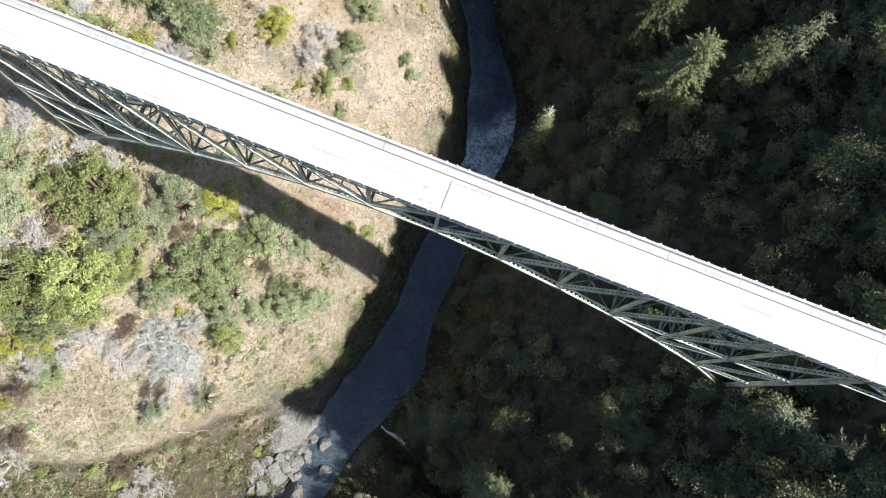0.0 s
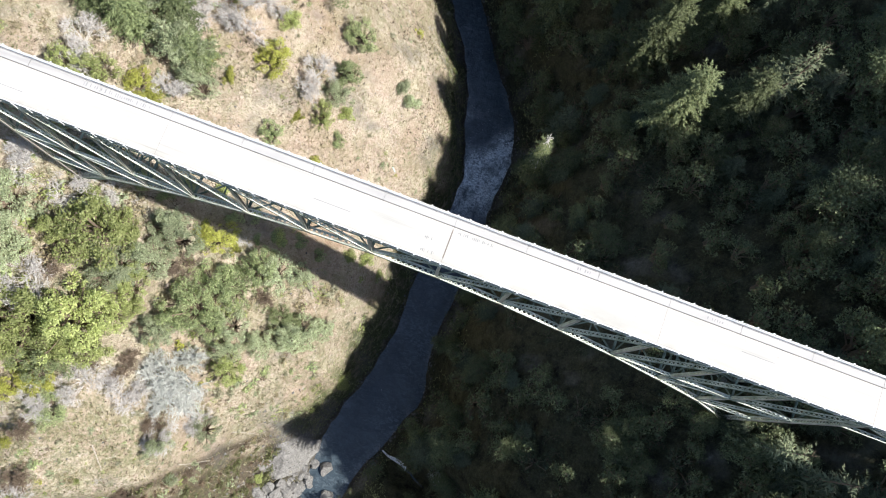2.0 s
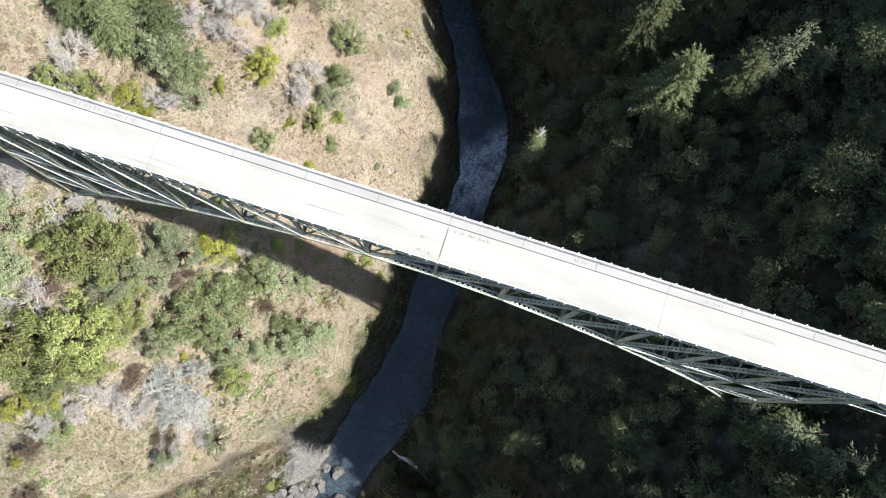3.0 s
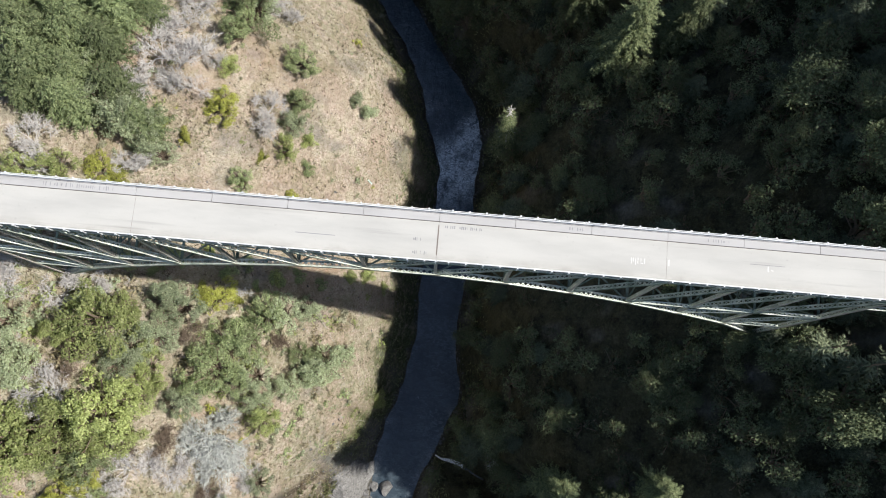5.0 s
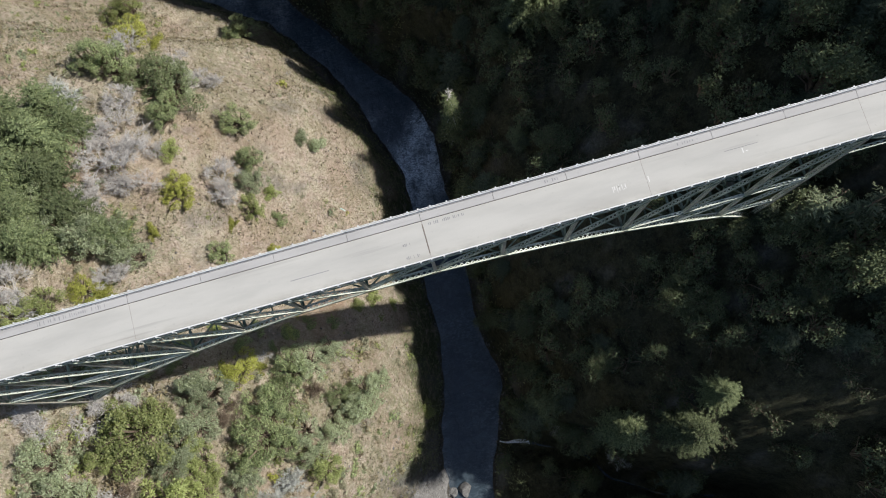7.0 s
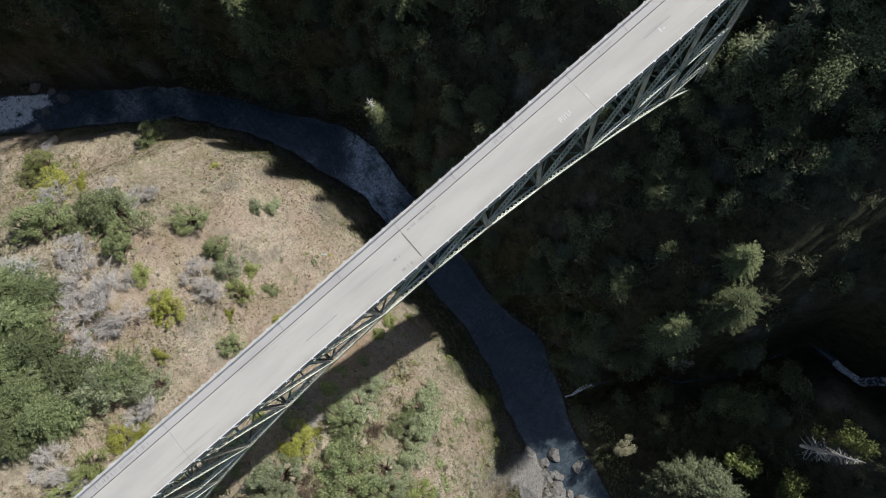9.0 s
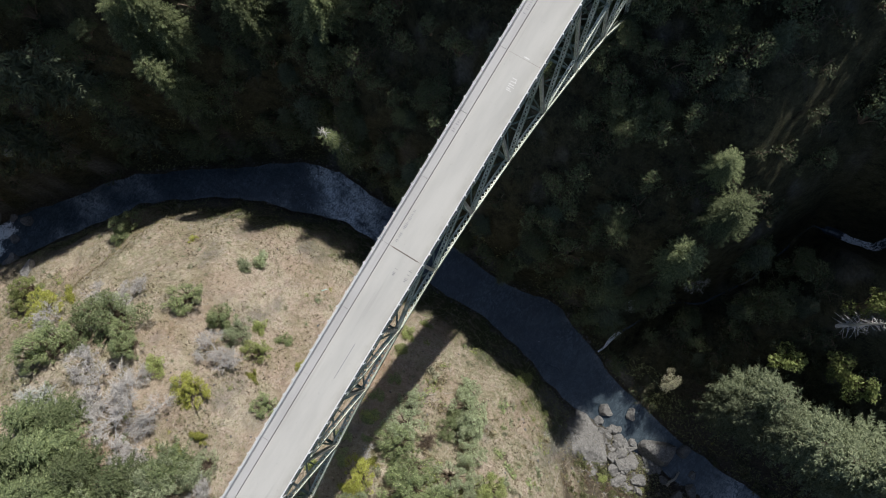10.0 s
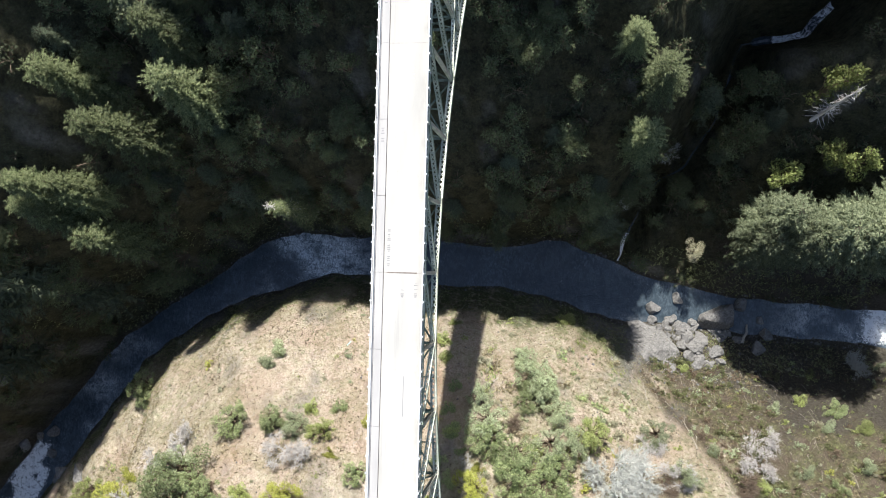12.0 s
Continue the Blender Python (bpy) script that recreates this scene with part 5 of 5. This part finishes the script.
# the plateau woods, far off
def far_woods():
    r = random.Random(12)
    s = Shape()
    made = 0
    while made < 2300:
        a, d = r.uniform(0, 6.283), 95 + 900 * r.random() ** 1.6
        x, y = math.cos(a) * d, math.sin(a) * d
        u = float(bank(np.array(x), np.array(y))[0])
        if u < 25 or (-105 < x < 116 and -120 < y < 150) or abs(y + 1.85) < 9:
            continue
        z, h = ground_at(x, y), r.uniform(16, 30)
        turn = r.uniform(0, 6)
        for lv in range(6):
            rr, zz = h * 0.19 * (1 - lv * 0.15), z + h * (0.1 + lv * 0.14)
            n = len(s.v)
            for k in range(10):
                q = rr * (r.uniform(0.9, 1.25) if k % 2 else r.uniform(0.4, 0.65))
                s.v.append((x + math.cos(turn + k * 0.628) * q, y + math.sin(turn + k * 0.628) * q, zz - r.uniform(0, 1.6) * (k % 2)))
            s.v.append((x, y, zz + h * 0.22))
            s.f += [(n + k, n + (k + 1) % 10, n + 10) for k in range(10)]
        made += 1
    ob = new("far_woods", s.mesh("far_woods", NEEDLES))
    tagged(ob, "dense fir woods on the plateau above the gorge", "woods", kind="stuff")


far_woods()


# ---- boulders, rubble and driftwood ----
def make_boulder(seed):
    r = random.Random(seed)
    bm = bmesh.new()
    bmesh.ops.create_icosphere(bm, subdivisions=3, radius=1)
    cuts = [(rand_unit(r), r.uniform(0.34, 0.72)) for _ in range(12)]
    for v in bm.verts:
        for n_, d in cuts:
            k = v.co.dot(n_)
            if k > d:
                v.co -= n_ * (k - d) * 0.98
        v.co *= 1 + 0.06 * noise.noise(v.co * 2.2 + Vector((seed, 0, 0))) + 0.04 * noise.noise(v.co * 6)
        v.co.z *= 0.8
    me = bpy.data.meshes.new("boulder")
    bm.to_mesh(me)
    bm.free()
    me.materials.append(STONE)
    return tagged(new("boulder", me), "grey angular boulder at the river's edge", "boulder", "river boulders")


def bar_blocks(count, seed):
    """Blocks heaped on the bar beside the lower bend."""
    r, out = random.Random(seed), []
    while len(out) < count:
        along = r.random()
        x, y = -12.5 - 9.5 * along + r.gauss(0, 1.7), -49 - 9 * along + r.gauss(0, 2.4)
        z = ground_at(x, y)
        along, across = (x + 17.4) * 0.616 + (y + 43.4) * 0.788, (y + 43.4) * 0.616 - (x + 17.4) * 0.788
        if -0.8 < z < 9 and (along / 7.4) ** 2 + (across / 3.7) ** 2 > 1.1:
            out.append((x, y, r.choice((0.7, 0.9, 1.2, 1.6)) * r.uniform(0.8, 1.25)))
    return out


BOULDER_AT += bar_blocks(60, 19)
boulders = [make_boulder(k) for k in range(4)]
first = set()
for k, (x, y, r) in enumerate(BOULDER_AT):
    r *= 1.25
    m = boulders[k % 4]
    at = pose(x, y, max(ground_at(x, y), -0.1) + r * 0.26, rnd.uniform(-14, 14), rnd.uniform(-14, 14), rnd.uniform(0, 360)) @ Matrix.Diagonal((r, r * rnd.uniform(0.7, 1.05), r * rnd.uniform(0.6, 0.95), 1))
    if m not in first:
        first.add(m)
        m.matrix_basis = at
    else:
        copy_thing(m, at @ Matrix.Diagonal((1 / m.scale[0], 1 / m.scale[1], 1 / m.scale[2], 1)))


def make_slab(x, y, rx, ry, turn, seed):
    """A broad, smooth hump of bedrock in the bank."""
    bm = bmesh.new()
    bmesh.ops.create_icosphere(bm, subdivisions=5, radius=1)
    z0 = ground_at(x, y)
    c_, s_ = math.cos(radians(turn)), math.sin(radians(turn))
    for w in bm.verts:
        p = w.co.copy()
        n_ = 1 + 0.34 * noise.noise(p * 1.9 + Vector((seed, 3, 0))) + 0.12 * noise.noise(p * 5 + Vector((seed, 0, 0)))
        px, py = x + (p.x * c_ * rx - p.y * s_ * ry) * n_, y + (p.x * s_ * rx + p.y * c_ * ry) * n_
        w.co = Vector((px, py, ground_at(px, py) + ((0.9 * p.z + 0.5 * p.z * noise.noise(p * 4)) * n_ if p.z > 0 else 2.5 * p.z)))
    me = bpy.data.meshes.new("rock_slab")
    bm.to_mesh(me)
    bm.free()
    me.materials.append(STONE)
    me.polygons.foreach_set("use_smooth", [True] * len(me.polygons))
    tagged(new("rock_slab", me), "broad smooth hump of pale grey bedrock above the river", "bedrock")


for x, y, rx, ry, turn in SLAB_AT:
    make_slab(x, y, rx, ry, turn, x)


def rubble():
    r = random.Random(31)
    s = Shape()
    for _ in range(1500):
        pick = r.random()
        if pick < 0.2:
            x, y = r.gauss(-19, 5), r.gauss(-51, 8)
        elif pick < 0.7:
            y = r.uniform(-95, 120)
            c, w = float(smooth_line(np.array(y), RX)), float(smooth_line(np.array(y), RW))
            x = c + (w + r.uniform(-0.3, 1.6)) * r.choice((-1, 1))
        else:
            x, y = r.uniform(-70, -8), r.uniform(-70, 80)
        size = r.uniform(0.12, 0.5) * (0.6 if pick >= 0.7 else 1)
        z = ground_at(x, y)
        if z < -0.3:
            continue
        n = len(s.v)
        for d in ((1, 0, 0), (-1, 0, 0), (0, 1, 0), (0, -1, 0), (0, 0, 0.8), (0, 0, -0.6)):
            v = Vector(d) * size * r.uniform(0.6, 1.2) + rand_unit(r) * size * 0.25
            s.v.append((x + v.x, y + v.y, z + v.z + size * 0.15))
        s.f += [tuple(n + i for i in f) for f in ((0, 2, 4), (2, 1, 4), (1, 3, 4), (3, 0, 4), (2, 0, 5), (1, 2, 5), (3, 1, 5), (0, 3, 5))]
    tagged(new("rubble", s.mesh("rubble", STONE)), "loose grey stones along the banks and on the slope", "rubble", kind="stuff")


rubble()


def make_log(x, y, length, r, turn, wood, label):
    """A fallen trunk that lies on the slope."""
    s = Shape()
    n = 7
    pts = []
    for k in range(n):
        d = (k / (n - 1) - 0.5) * length
        px, py = x + math.cos(turn) * d, y + math.sin(turn) * d
        pts.append(Vector((px, py, ground_at(px, py) + r * 1.1)))
    lo, hi = pts[0], pts[-1]
    lift = max(p.z - lo.lerp(hi, k / (n - 1)).z for k, p in enumerate(pts))
    rr = random.Random(int(x * 7 + y))
    mids = [lo.lerp(hi, k / (n - 1)) + Vector((rr.uniform(-1, 1) * r, rr.uniform(-1, 1) * r, lift * 0.7)) for k in range(n)]
    for k in range(n - 1):
        s.tube(mids[k], mids[k + 1], r * (1 - 0.1 * k), r * (1 - 0.1 * (k + 1)), 6)
    for _ in range(5):
        k = rr.randrange(n - 1)
        s.tube(mids[k], mids[k] + rand_unit(rr) * length * 0.1 + Vector((0, 0, 0.2)), r * 0.35, r * 0.1, 4)
    tagged(new("fallen_log", s.mesh("fallen_log", wood)), label, "log", "fallen logs")


for x, y, length, turn in LOG_AT:
    make_log(x, y, length * 0.8, 0.12, radians(turn), LOGWOOD, "bleached fallen trunk lying on the slope")
make_log(-13.2, -66.8, 7.4, 0.36, radians(-18), LOGWOOD, "pale drift log wedged between the river boulders")


def ground_cover(name, count, material, label, size, seed, where):
    """Tufts of thin blades, too many to count."""
    r = random.Random(seed)
    pick = np.random.RandomState(seed)
    xs, ys = pick.uniform(-80, 12, count * 9), pick.uniform(-95, 105, count * 9)
    good = where(xs, ys, pick)
    xs, ys = xs[good][:count], ys[good][:count]
    zs = height(np.array(xs), np.array(ys))
    s = Shape()
    for x, y, z in zip(xs, ys, zs):
        c = Vector((x, y, z - 0.03))
        for _ in range(4):
            d = (rand_unit(r) * 0.9 + Vector((0, 0, 0.9))).normalized()
            L = size * r.uniform(0.5, 1.3)
            s.blade(c, d * L, d.cross(rand_unit(r)).normalized() * L * 0.12)
    tagged(new(name, s.mesh(name, material)), label, "grass", kind="stuff")


def patchy(size, cut, east_ok=False, low=2.0, high=95):
    def where(x, y, pick):
        u, east = bank(x, y)
        return (~east | east_ok) & (u > low) & (u < high) & (rough(x, y, size, 3) + pick.uniform(-0.15, 0.15, x.size) > cut)
    return where


ground_cover("dry_grass", 26000, STRAW, "dry straw-coloured grass tufts", 0.6, 41, patchy(9, -0.15))
ground_cover("dead_herbs", 9000, DEAD_HERB, "brown dead bracken and herbs on the slope", 0.62, 44, patchy(7, 0.0))
ground_cover("green_grass", 16000, HERB, "fresh green grass and herbs in patches", 0.5, 42, patchy(13, 0.08))
ground_cover("bank_herbs", 9000, HERB, "green herbs along the shaded river bank", 0.7, 43, patchy(5, -0.1, True, 0.8, 8))


def twigs():
    r = random.Random(51)
    s = Shape()
    for _ in range(3600):
        x, y = r.uniform(-75, -9), r.uniform(-80, 95)
        u, east = bank(np.array(x), np.array(y))
        if bool(east) or u < 3:
            continue
        a, L = r.uniform(0, 6.28), r.uniform(0.5, 2.2)
        dx, dy = math.cos(a) * L, math.sin(a) * L
        s.tube((x, y, ground_at(x, y) + 0.06), (x + dx, y + dy, ground_at(x + dx, y + dy) + 0.08), 0.05, 0.02, 3)
    tagged(new("fallen_twigs", s.mesh("fallen_twigs", LOGWOOD)), "bleached twigs and sticks scattered on the slope", "twigs", kind="stuff")


twigs()


def make_scrap(x, y):
    """A crumpled strip of plastic caught on the slope."""
    r = random.Random(77)
    s = Shape()
    rows = []
    for i in range(9):
        u = i / 8 * 1.0
        for j in range(3):
            px, py = x + u * 0.8 - j * 0.06, y - u * 0.5 - j * 0.1
            s.v.append((px, py, ground_at(px, py) + 0.12 + 0.12 * r.random()))
    for i in range(8):
        for j in range(2):
            n = i * 3 + j
            s.f.append((n, n + 3, n + 4, n + 1))
    ob = new("plastic_scrap", s.mesh("plastic_scrap", TURQUOISE))
    solid = ob.modifiers.new("thickness", "SOLIDIFY")
    solid.thickness = 0.02
    tagged(ob, "crumpled pale turquoise plastic scrap on the slope", "litter")


make_scrap(*SCRAP_AT)
